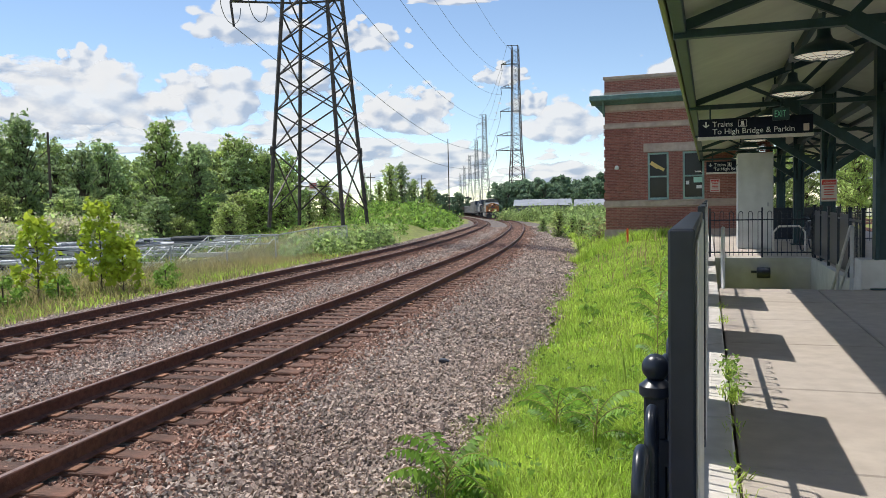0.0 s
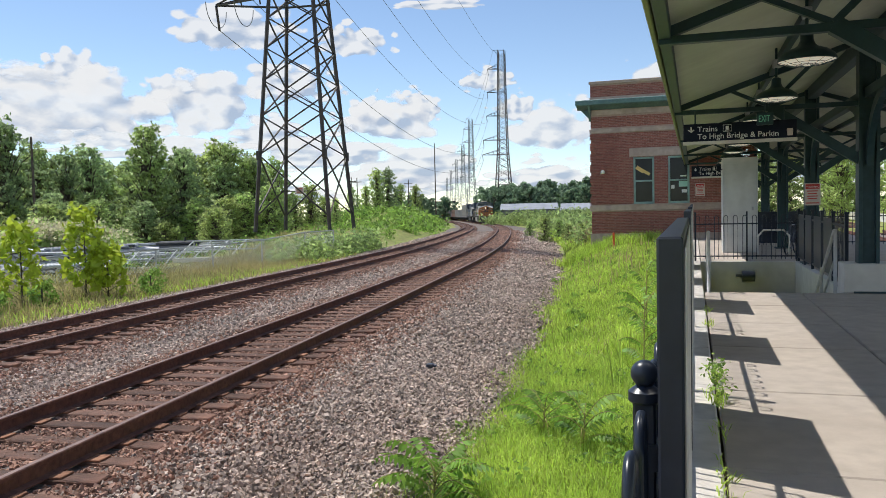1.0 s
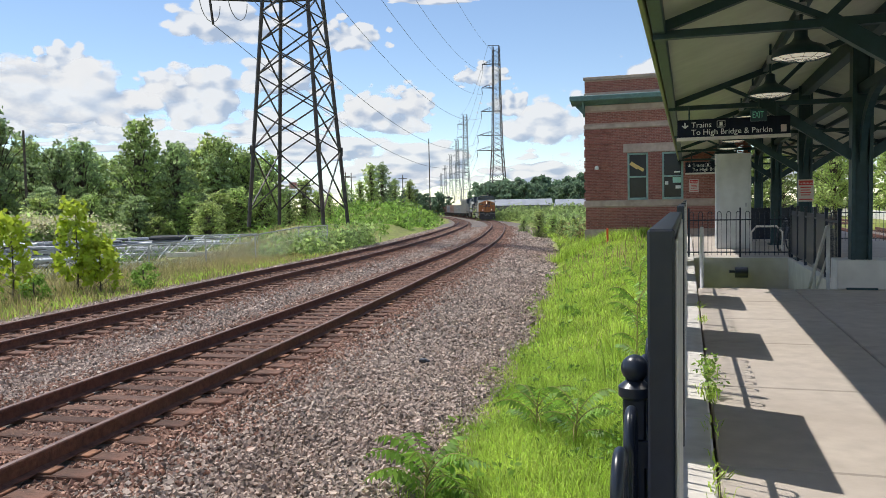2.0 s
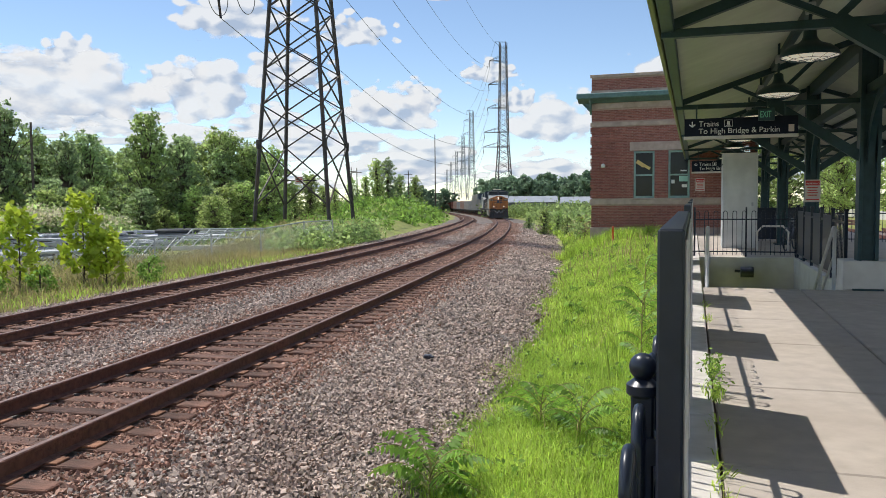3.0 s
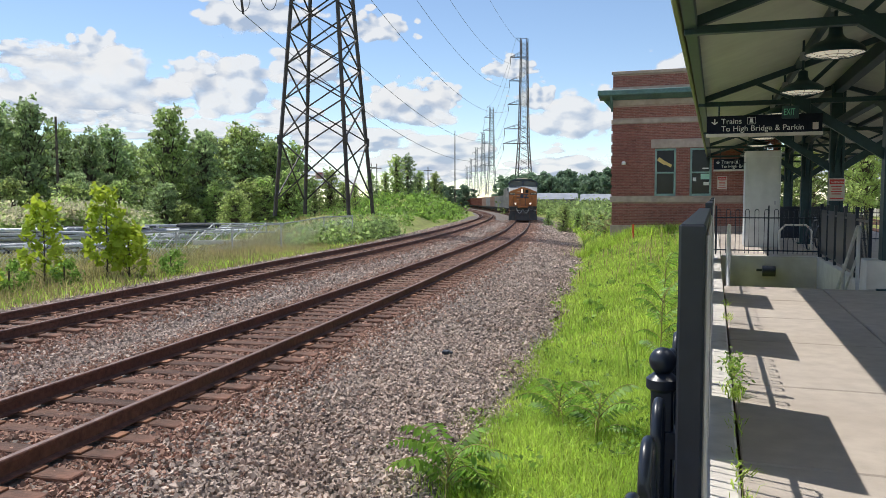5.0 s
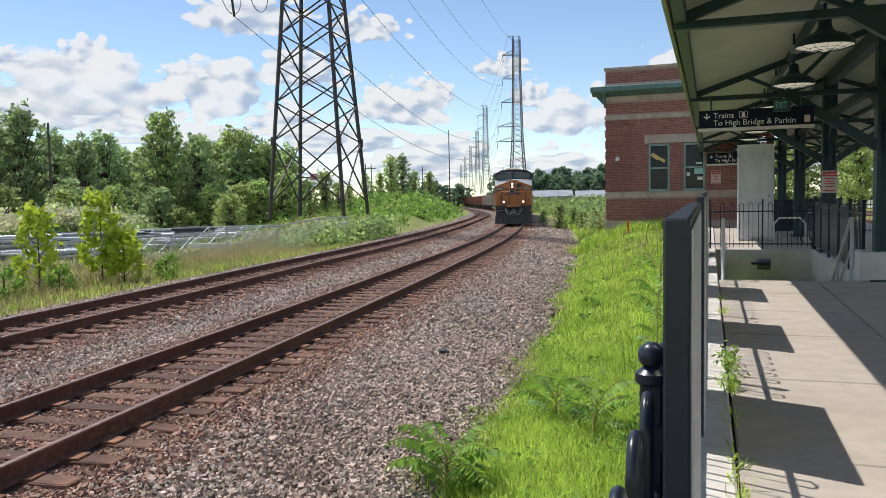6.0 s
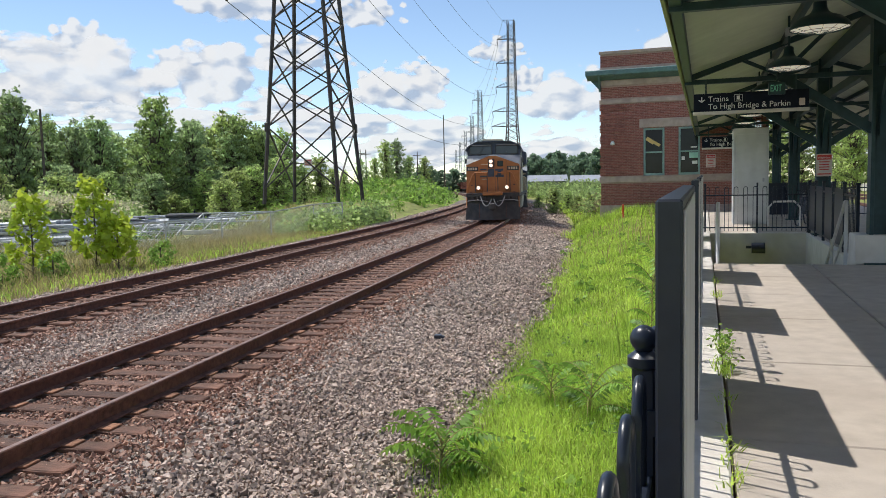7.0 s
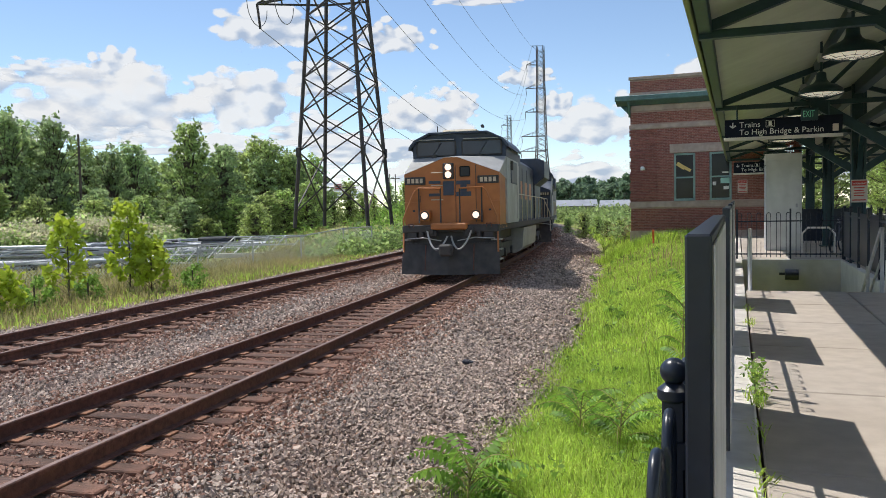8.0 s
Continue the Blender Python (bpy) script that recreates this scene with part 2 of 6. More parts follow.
def part(name, b, mat, parent=None, label="", smooth=False, m=None):
    ob = new(name, b if isinstance(b, bpy.types.Mesh) else mesh_of(name, b, mat, smooth))
    if parent:
        ob.parent = parent
    if m is not None:
        ob.matrix_basis = m
    return tagged(ob, label)


def thing(name, at, label, category, group="", kind="", rz=0.0):
    ob = new(name)
    ob.empty_display_size = 0.2
    ob.matrix_basis = pose(*at, 0, 0, rz)
    return tagged(ob, label, category, group, kind)


rng = np.random.default_rng(7)


# ---- the railway's line ----
TRACK_X, TRACK_HEADING = -6.288, 0.09886
BENDS = ([0, 20, 45, 70, 110, 170, 230, 330], [0.0, 0.00277, 0.00186, 0.00055, 0.0017, 0.0006, 0.0003, 0.0])
TRACK_GAP, GRADE, RAIL_Z = 4.93, 0.0094, -0.6
LINE = []
for part_way in (-1, 1):
    x, y, th = TRACK_X, 4.0, TRACK_HEADING
    run = [(0.0, x, y, th)]
    for i in range(60 if part_way < 0 else 520):
        bend = float(np.interp(i + 0.5, *BENDS)) if part_way > 0 else 0.0
        th += bend / 2
        x, y = x - math.sin(th) * part_way, y + math.cos(th) * part_way
        th += bend / 2
        run.append((part_way * (i + 1.0), x, y, th))
    LINE = run[:0:-1] + LINE if part_way < 0 else LINE + run
LINE = np.array(LINE)


def rail_z(s):
    return RAIL_Z - GRADE * max(0.0, s - 20) + (0.000012 * max(0.0, s - 150) ** 2 if s < 500 else 0)


def on_track(s, u=0.0, up=0.0):
    """The place s metres along the near track, u to its right, and the heading there."""
    x, y, th = (float(np.interp(s, LINE[:, 0], LINE[:, i])) for i in (1, 2, 3))
    return Vector((x + math.cos(th) * u, y + math.sin(th) * u, rail_z(s) + up)), th


def track_uv(x, y):
    """How far along and to the right of the near track the places lie."""
    d = (LINE[None, ::2, 1] - x[:, None]) ** 2 + (LINE[None, ::2, 2] - y[:, None]) ** 2
    i = np.argmin(d, 1) * 2
    dx, dy = x - LINE[i, 1], y - LINE[i, 2]
    th = LINE[i, 3]
    return LINE[i, 0] - np.sin(th) * dx + np.cos(th) * dy, np.cos(th) * dx + np.sin(th) * dy


def ground_z(x, y):
    """Height of the ground: the ballast's foot, the grass strip, the low yard and the tower's mound."""
    x, y = np.atleast_1d(np.asarray(x, float)), np.atleast_1d(np.asarray(y, float))
    s, u = track_uv(x, y)
    rail = RAIL_Z - GRADE * np.maximum(0, s - 20) + 0.000012 * np.maximum(0, s - 150) ** 2 * (s < 500)
    right = np.interp(u, [2.5, 4.2, 5.0, 7, 14, 40], [-0.6, -0.56, -0.42, -0.34, -0.1, 0.4])
    left = np.interp(u, [-60, -40, -18, -13, -8.4, -7], [-1.2, -1.3, -1.25, -1.1, -0.5, -0.42])
    z = rail + np.where(u > 0, right, left) + np.where((u > -8) & (u < 2.5), -0.02, 0)
    mound = np.interp(y, [38, 50, 62, 85, 140, 220, 400], [0, 1.6, 2.6, 4.0, 4.2, 3.0, 1.5])
    side = np.interp(u, [-60, -34, -22, -16, -11, -8.6], [0.2, 0.7, 1.0, 0.95, 0.35, 0])
    yard = (1 - np.interp(x, [-36, -30.5], [0, 1])) * np.interp(y, [85, 130], [1, 0])
    z = z + mound * side * (1 - yard)
    z = z + 0.85 * np.interp(y, [14, 33], [0, 1]) * np.interp(u, [4.4, 6.6], [0, 1]) * np.interp(y, [45, 70], [1, 0])
    z = z + np.interp(np.hypot(x, y), [400, 1500], [0, 6])
    z = np.where((x > -0.4) & (y < 60), np.minimum(z, -0.9), z)
    return z + 0.07 * np.sin(x * 0.9 + 1.3 * np.sin(y * 0.31)) * np.sin(y * 0.7) * np.where((u > 3.2) | (u < -8), 1, 0.1)


def axis_steps(marks):
    out = []
    for a, b, step in marks:
        out += list(np.arange(a, b, step))
    return np.array(out + [marks[-1][1]], float)


xs = axis_steps([(-3000, -400, 400), (-400, -120, 20), (-120, -40, 4), (-40, 1, 0.5), (1, 40, 3), (40, 400, 40), (400, 3000, 400)])
ys = axis_steps([(-3000, -200, 400), (-200, -10, 20), (-10, 60, 0.7), (60, 150, 2), (150, 400, 10), (400, 4000, 400)])
gx, gy = np.meshgrid(xs, ys)
gz = np.concatenate([ground_z(gx[i], gy[i]) for i in range(len(ys))]).reshape(gx.shape)
b = Builder().sheet([[(gx[i, j], gy[i, j], gz[i, j]) for j in range(len(xs))] for i in range(len(ys))])
tagged(part("ground", b, M_GROUND, smooth=True), "weedy green ground beside the railway", "ground", kind="structure")

# the ballast bed under both tracks
profile = [(-8.9, -0.5), (-8.0, -0.42), (-6.6, -0.24), (-4.93, -0.215), (-3.4, -0.25), (-2.5, -0.33), (-1.5, -0.25), (0, -0.215), (1.55, -0.235), (2.4, -0.3), (3.6, -0.4), (4.3, -0.47)]
stations = list(np.arange(-20, 60, 1.0)) + list(np.arange(60, 420, 4.0))
b = Builder().sheet([[tuple(on_track(s, u * (1 + 0.02 * math.sin(s * 1.7 + u)), z)[0]) for u, z in profile] for s in stations])
tagged(part("ballast", b, M_BALLAST, smooth=True), "grey crushed stone ballast bed", "ballast", kind="structure")


def rail_section():
    """Half widths and heights of a flat-bottomed rail, from the foot up."""
    return [(-0.075, -0.175), (-0.075, -0.162), (-0.012, -0.145), (-0.01, -0.05), (-0.036, -0.038), (-0.036, -0.008), (-0.028, 0.0),
            (0.028, 0.0), (0.036, -0.008), (0.036, -0.038), (0.01, -0.05), (0.012, -0.145), (0.075, -0.162), (0.075, -0.175)]


def railway_track(label, u0):
    track = thing("railway_track", tuple(on_track(0, u0)[0]), label, "railway track", "parallel tracks", "structure")
    back = Matrix.Translation(-track.matrix_basis.translation)
    marks = list(np.arange(-20, 80, 1.0)) + list(np.arange(80, 421, 4.0))
    for side in (-0.753, 0.753):
        b = Builder().sheet([[tuple(back @ on_track(s, u0 + side + u, z)[0]) for u, z in rail_section()] for s in marks], True)
        rail = part("rail", b, M_RAIL, track, "rust-brown steel rail")
        top = Builder().sheet([[tuple(back @ on_track(s, u0 + side + u, 0.002)[0]) for u in (-0.026, 0.026)] for s in marks], True)
        part("rail_head", top, M_RAILTOP, rail, "wheel-polished running surface")
    return track, back


def lay_ties(track, back, u0, singles):
    tie = Builder().box(-1.3, 1.3, -0.11, 0.11, -0.16, 0.0, 0.012)
    tie_mesh = mesh_of("tie", tie, M_TIE)
    plate_mesh = mesh_of("tie_plate", Builder().box(-0.19, 0.17, -0.095, 0.095, 0.0, 0.022, 0.005), M_PLATE)
    rest = Builder()
    for i in range(640):
        s = -8 + i * 0.535 + random.uniform(-0.03, 0.03)
        if s > 250:
            break
        p, th = on_track(s, u0 + random.uniform(-0.05, 0.05), -0.181 + random.uniform(-0.01, 0.004))
        m = back @ pose(*p, 0, random.uniform(-0.4, 0.4), math.degrees(th) + random.uniform(-1.2, 1.2))
        if i < singles:
            part("tie", tie_mesh, M_TIE, track, m=m)
            if i < singles * 0.6:
                for side in (-0.753, 0.753):
                    part("tie_plate", plate_mesh, M_PLATE, track, m=m @ pose(side, 0, 0))
        else:
            rest.box(-1.3, 1.3, -0.11, 0.11, -0.16, 0.0, 0, m)
    tagged(part("ties", rest, M_TIE, track, "weathered timber ties far along the track"), kind="stuff")


# ---- the platform ----
def platform():
    """Slabs of the platform, each a piece of its own, round the stairwell."""
    deck = thing("platform", (0, 0, 0), "buff concrete station platform with sunlit slabs and open joints", "platform", kind="structure")
    rows = [-6, -3.4, -1.3, 0.9, 2.9, 4.95, 7.05, 9.2, 11.02, 12.9, 14.72]
    for y0, y1 in zip(rows, rows[1:]):
        for x0, x1 in ((0.175, 1.75), (1.765, 3.9), (3.915, 6.6)):
            part("slab", Builder().box(x0, x1, y0 + 0.008, y1 - 0.008, -0.25, random.uniform(-0.006, 0.0), 0.012), M_CONCRETE, deck)
    for y0, y1 in ((14.73, 17.2), (17.22, 19.7), (19.72, 22.38)):
        part("slab", Builder().box(2.66, 6.6, y0, y1, -0.25, -0.002, 0.012), M_CONCRETE, deck)
    for y0, y1 in zip((22.4, 25, 27.5, 30, 33, 35.8), (25, 27.5, 30, 33, 35.8, 45)):
        for x0, x1 in ((0.175, 2.6), (2.615, 6.6)):
            part("slab", Builder().box(x0, x1, y0 + 0.01, y1 - 0.01, -0.25, random.uniform(-0.006, 0.0), 0.012), M_CONCRETE, deck)
    part("footing", Builder().box(-0.18, 6.6, -6, 14.7, -1.6, -0.26), M_WALL, deck)
    part("footing", Builder().box(-0.18, 6.6, 22.4, 45, -1.6, -0.26), M_WALL, deck)
    part("footing", Builder().box(2.66, 6.6, 14.7, 22.4, -1.6, -0.26), M_WALL, deck)
    kerb = thing("kerb", (0, 0, 0), "pale concrete kerb along the platform's fence", "kerb", kind="structure")
    y = -6.0
    while y < 44:
        part("kerb_stone", Builder().box(-0.19, 0.155, y + 0.006, y + 3.0 - 0.006, -0.3, 0.012, 0.015), M_KERB, kerb)
        y += 3.0


platform()


def stairwell():
    well = thing("stairwell", (0, 0, 0), "concrete stairwell leading down under the platform", "stairwell", kind="structure")
    part("end_wall", Builder().box(0.155, 2.65, 22.2, 22.4, -3, 0.0, 0.01), M_WALL, well)
    part("side_wall", Builder().box(2.5, 2.65, 14.74, 22.2, -3, 0.0, 0.01), M_WALL, well, "pale side wall")
    part("side_wall", Builder().box(0.0, 0.155, 14.74, 22.2, -3, -0.3), M_WALL, well)
    for i in range(16):
        part("step", Builder().box(0.155, 2.5, 14.74 + i * 0.28, 15.02 + i * 0.28, -3, -0.18 - i * 0.18, 0.01), M_WALL, well)


stairwell()


# ---- the fence along the platform ----
FENCE_X = -0.096


def hoop_fence(name, length, label, hoops=True):
    """A fence of tall hoops and plain bars on two rails, along its own y axis."""
    f = thing(name, (0, 0, 0), label, "fence")
    for z in (0.12, 0.98):
        part("rail", Builder().box(-0.016, 0.016, 0, length, z, z + 0.032, 0.004), M_BLACK, f)
    n = int(length / 0.226)
    for i in range(n):
        y = (i + 0.5) * length / n
        if hoops:
            b = Builder().tube([(0, y - 0.05, 0.05), (0, y - 0.05, 1.16)] + [(0, y - 0.05 * math.cos(a), 1.16 + 0.06 * math.sin(a)) for a in (0.26, 0.52, 0.79, 1.05, 1.31, 1.57, 1.83, 2.09, 2.35, 2.62, 2.88)]
                               + [(0, y + 0.05, 1.16), (0, y + 0.05, 0.05)], 0.0095, 10)
            part("hoop", b, M_BLACK, f, smooth=True)
        else:
            part("bar", Builder().tube([(0, y, 0.05), (0, y, 1.15)], 0.009, 6), M_BLACK, f)
    return f


def fence_post(parent, y, h=1.237, ball=True):
    b = Builder().box(-0.021, 0.021, y - 0.021, y + 0.021, 0, h, 0.004)
    if ball:
        b.lathe([(0.024, h - 0.024), (0.031, h - 0.017), (0.031, h), (0.016, h + 0.012)], 28, (0, y, 0))
        b.lathe([(0.026 * math.sin(a), h + 0.034 - 0.026 * math.cos(a)) for a in np.linspace(0.3, math.pi, 16)], 28, (0, y, 0))
    ob = part("post", b, M_BLACK, parent, "black post with a ball cap", smooth=True)
    ob.data.set_sharp_from_angle(angle=radians(40))


def platform_fence():
    """Fence bays between posts; every second bay carries a solid panel."""
    pitch = 3.6
    for i in range(-1, 8):
        y0 = 1.53 + (i - 0) * pitch
        f = hoop_fence("hoop_fence", pitch, "black steel hoop fence on the platform's edge")
        f.matrix_basis = pose(FENCE_X, y0, 0.01)
        tagged(f, group="fence bays")
        fence_post(f, 0.0)
        fence_post(f, 1.8)


def notice_panel(y0, y1):
    """A thick sign panel on the fence, seen on edge from the platform."""
    p = thing("notice_panel", (0, 0, 0), "dark-framed notice panel mounted along the fence", "sign panel", "panels on the fence")
    part("frame", Builder().box(-0.062, -0.02, y0, y1, 0.1, 1.552, 0.004), M_BLACK, p)
    part("face", Builder().box(-0.02, -0.015, y0 + 0.012, y1 - 0.3, 0.14, 1.535, 0.002), M_PANELGREY, p, "weathered grey panel face")
    for z in (0.45, 1.1):
        part("bracket", Builder().box(-0.1, -0.06, y0 + 0.2, y0 + 0.26, z, z + 0.05), M_BLACK, p)


platform_fence()
for k in range(6):
    notice_panel(1.3 + 3.61 * k, 1.3 + 3.61 * k + 1.6)


# ---- the canopy ----
TRUSS_Y = [8.2 + 6.7 * i for i in range(-2, 6)]
EAVE_X, EAVE_Z, COL_X, PITCH = -0.345, 3.24, 2.8, 0.33


def roof_z(x):
    return EAVE_Z + 0.1 + PITCH * ((x - EAVE_X) if x < COL_X else (2 * COL_X - EAVE_X - x))


def canopy():
    far = 2 * COL_X - EAVE_X
    c = thing("platform_canopy", (0, 0, 0), "long green steel platform canopy with cream decking", "canopy", kind="structure")
    ya, yb = -6, 44
    for xa, xb in ((EAVE_X, COL_X), (far, COL_X)):
        rows = [[(x, y, roof_z(x) + dz) for x in (xa, xb)] for dz, y in ((0, ya), (0, yb))]
        b = Builder().sheet(rows, xa > xb)
        b.sheet([[(x, y, roof_z(x) + 0.05) for x in (xa, xb)] for y in (ya, yb)], xa < xb)
        part("roof_deck", b, M_CANOPY, c, "cream roof decking")
        s = 1 if xa < xb else -1
        top = Builder().sheet([[(x, y, roof_z(x) + 0.07) for x in (xa - s * 0.02, xb)] for y in (ya, yb)], xa < xb)
        part("roof_sheet", top, M_ROOFTOP, c)
        part("fascia", Builder().box(min(xa, xa - s * 0.05), max(xa, xa - s * 0.05), ya, yb, EAVE_Z - 0.02, EAVE_Z + 0.16, 0.01), M_EAVE, c, "olive green eave fascia")
        part("gutter_beam", Builder().box(min(xa + s * 0.02, xa + s * 0.14), max(xa + s * 0.02, xa + s * 0.14), ya, yb, EAVE_Z - 0.03, EAVE_Z + 0.1, 0.01), M_GREEN, c)
        for frac in (0.52,):
            x = xa + (xb - xa) * frac
            part("purlin", Builder().box(x - 0.04, x + 0.04, ya, yb, roof_z(x) - 0.13, roof_z(x) - 0.005), M_GREEN, c)
    part("ridge_beam", Builder().box(COL_X - 0.1, COL_X + 0.1, ya, yb, roof_z(COL_X) - 0.3, roof_z(COL_X) - 0.02), M_GREEN, c)
    part("valley_beam", Builder().box(COL_X - 0.07, COL_X + 0.07, ya, yb, 3.28, 3.44), M_GREEN, c)
    return c


def canopy_truss(y):
    t = thing("canopy_truss", (0, y, 0), "dark green riveted steel roof truss on a column", "roof truss", "canopy trusses")
    far = 2 * COL_X - EAVE_X
    part("tie_beam", Builder().box(EAVE_X + 0.02, far - 0.02, -0.05, 0.05, EAVE_Z - 0.08, EAVE_Z + 0.0, 0.006), M_GREEN, t)
    for s, xa in ((1, EAVE_X + 0.1), (-1, far - 0.1)):
        part("rafter", Builder().bar((xa, 0, roof_z(xa) - 0.1), (COL_X, 0, roof_z(COL_X) - 0.1), 0.1, 0.1), M_GREEN, t)
        part("strut", Builder().bar((COL_X - s * 0.12, 0, 2.25), (COL_X - s * 1.55, 0, EAVE_Z - 0.02), 0.12, 0.16), M_GREEN, t)
        part("web", Builder().bar((COL_X - s * 1.55, 0, EAVE_Z), (COL_X - s * 0.75, 0, roof_z(COL_X - s * 0.75) - 0.1), 0.07, 0.07), M_GREEN, t)
        part("web", Builder().bar((COL_X - s * 1.55, 0, EAVE_Z), (COL_X - s * 2.2, 0, roof_z(COL_X - s * 2.2) - 0.1), 0.06, 0.06), M_GREEN, t)
        pts = [(COL_X, s * (0.14 + 1.5 * (1 - math.cos(a))), 2.2 + 1.12 * math.sin(a)) for a in np.linspace(0, 1.5, 10)]
        rows = [[(p[0] + dx, p[1] + s * dz * -0.05, p[2] + dz * 0.07) for dx, dz in ((-0.05, -1), (0.05, -1), (0.05, 1), (-0.05, 1), (-0.05, -1))] for p in pts]
        part("arched_brace", Builder().sheet(rows), M_GREEN, t)
    col = Builder()
    for dx in (-0.13, 0.13):
        col.box(COL_X + dx - 0.03, COL_X + dx + 0.03, -0.15, 0.15, 0.0, 4.3, 0.004)
    col.box(COL_X - 0.11, COL_X + 0.11, -0.09, 0.09, 0.0, 4.3)
    part("column", col, M_GREEN, t, "dark green steel column")
    part("base_plate", Builder().box(COL_X - 0.24, COL_X + 0.24, -0.24, 0.24, 0, 0.03, 0.005), M_GREEN, t)


def pendant_lamp(y):
    l = thing("pendant_lamp", (1.17, y, 3.09), "dark green bell pendant lamp with a caged white lens", "lamp", "canopy lamps")
    r = 0.3
    prof = [(r, 0.0), (r, 0.025), (r * 0.93, 0.07), (r * 0.7, 0.12), (r * 0.42, 0.15), (0.09, 0.18), (0.07, 0.22), (0.065, 0.3), (0.03, 0.32), (0.0, 0.32)]
    part("shade", Builder().lathe(prof, 28), M_GREEN, l, smooth=True)
    part("lens", Builder().lathe([(0.0, -0.035), (r * 0.5, -0.025), (r * 0.97, 0.012), (r * 0.9, 0.03)], 28), M_LENS, l, "ribbed pale lit lens", smooth=True)
    g = Builder()
    for i in range(12):
        a = 2 * math.pi * i / 12
        g.tube([(0.04 * math.cos(a), 0.04 * math.sin(a), -0.042), (r * 0.55 * math.cos(a), r * 0.55 * math.sin(a), -0.032), (r * math.cos(a), r * math.sin(a), 0.01)], 0.0025, 4)
    for q in (0.35, 0.7):
        g.tube([(r * q * math.cos(a), r * q * math.sin(a), -0.04 + 0.03 * q * q) for a in np.linspace(0, 2 * math.pi, 25)], 0.0025, 4)
    part("cage", g, M_GREEN, l)
    part("stem", Builder().tube([(0, 0, 0.3), (0, 0, roof_z(1.17) - 3.09)], 0.018, 8), M_GREEN, l)
    part("junction_box", Builder().box(-0.05, 0.05, -0.05, 0.05, 0.46, 0.58, 0.01), M_GALV, l)


M_LENS = glowing("lit_ribbed_lamp_lens", (0.85, 0.78, 0.64), 0.36)
canopy()
for y in TRUSS_Y:
    canopy_truss(y)
for i in range(-2, 10):
    pendant_lamp(9.4 + 3.3 * i)


# ---- writing ----
def lettering(text, size, mat, parent, m, label="", depth=0.003):
    cu = bpy.data.curves.new("lettering", "FONT")
    cu.body, cu.size, cu.extrude = text, size, depth
    tmp = bpy.data.objects.new("lettering", cu)
    scene.collection.objects.link(tmp)
    bpy.context.view_layer.update()
    me = bpy.data.meshes.new_from_object(tmp.evaluated_get(bpy.context.evaluated_depsgraph_get()))
    bpy.data.objects.remove(tmp)
    me.materials.clear()
    me.materials.append(mat)
    ob = new("lettering", me)
    ob.parent = parent
    ob.matrix_basis = m
    return tagged(ob, label)


M_SIGN = material("navy_sign_enamel", (0.006, 0.009, 0.02), (0.01, 0.014, 0.03), 9.0, 0.6)
M_SIGN.node_tree.nodes["Principled BSDF"].inputs["Specular IOR Level"].default_value = 0.2
M_EXIT = glowing("exit_letters", (0.16, 0.5, 0.34), 0.12)


def hanging_sign(y, x0, x1, z0, z1, parking):
    s = thing("hanging_sign", (0, y, 0), "navy hanging direction sign with white lettering", "sign", "hanging signs")
    part("board", Builder().box(x0, x1, -0.05, 0.05, z0 + 0.055, z1, 0.006), M_SIGN, s)
    part("bottom_rail", Builder().box(x0 - 0.01, x1 + 0.01, -0.06, 0.06, z0, z0 + 0.055, 0.006), M_KERB, s, "pale bottom rail")
    for x in (x0 + 0.2, x1 - 0.2):
        part("hanger", Builder().tube([(x, 0, z1), (x, 0, EAVE_Z - 0.05)], 0.014, 6), M_GREEN, s)
    h = z1 - z0
    face = lambda x, z: pose(x, -0.052, z, 90, 0, 0)
    lettering("Trains", h * 0.37, M_WHITE, s, face(x0 + 0.235, z0 + h * 0.61))
    lettering("To High Bridge & Parkin" if parking else "To High Bridge & Parking", h * 0.37, M_WHITE, s, face(x0 + 0.235, z0 + h * 0.26) @ Matrix.Diagonal((1.0, 1, 1, 1)))
    arrow = Builder().bar((x0 + 0.13, -0.055, z0 + h * 0.86), (x0 + 0.13, -0.055, z0 + h * 0.63), 0.02, 0.004, (0, 1, 0))
    arrow.bar((x0 + 0.135, -0.055, z0 + h * 0.6), (x0 + 0.08, -0.055, z0 + h * 0.72), 0.02, 0.004, (0, 1, 0))
    arrow.bar((x0 + 0.125, -0.055, z0 + h * 0.6), (x0 + 0.18, -0.055, z0 + h * 0.72), 0.02, 0.004, (0, 1, 0))
    part("arrow", arrow, M_WHITE, s)
    tx = x0 + 0.66
    icon = Builder()
    for a, c in (((0, 0.58), (0.13, 0.58)), ((0, 0.89), (0.13, 0.89)), ((0, 0.58), (0, 0.89)), ((0.13, 0.58), (0.13, 0.89))):
        icon.bar((tx + a[0], -0.054, z0 + h * a[1]), (tx + c[0], -0.054, z0 + h * c[1]), 0.006, 0.004, (0, 1, 0))
    icon.box(tx + 0.04, tx + 0.09, -0.056, -0.052, z0 + h * 0.66, z0 + h * 0.84)
    icon.box(tx + 0.025, tx + 0.105, -0.056, -0.052, z0 + h * 0.62, z0 + h * 0.645)
    part("pictogram", icon, M_WHITE, s)
    if parking:
        part("patch", Builder().box(x1 - 0.15, x1 - 0.06, -0.056, -0.05, z0 + 0.09, z0 + 0.21, 0.003), M_PINK, s, "pale peeling sticker")


hanging_sign(14.6, -0.17, 1.66, 2.6, 2.96, True)
hanging_sign(28.0, -0.07, 1.76, 2.39, 2.8, False)


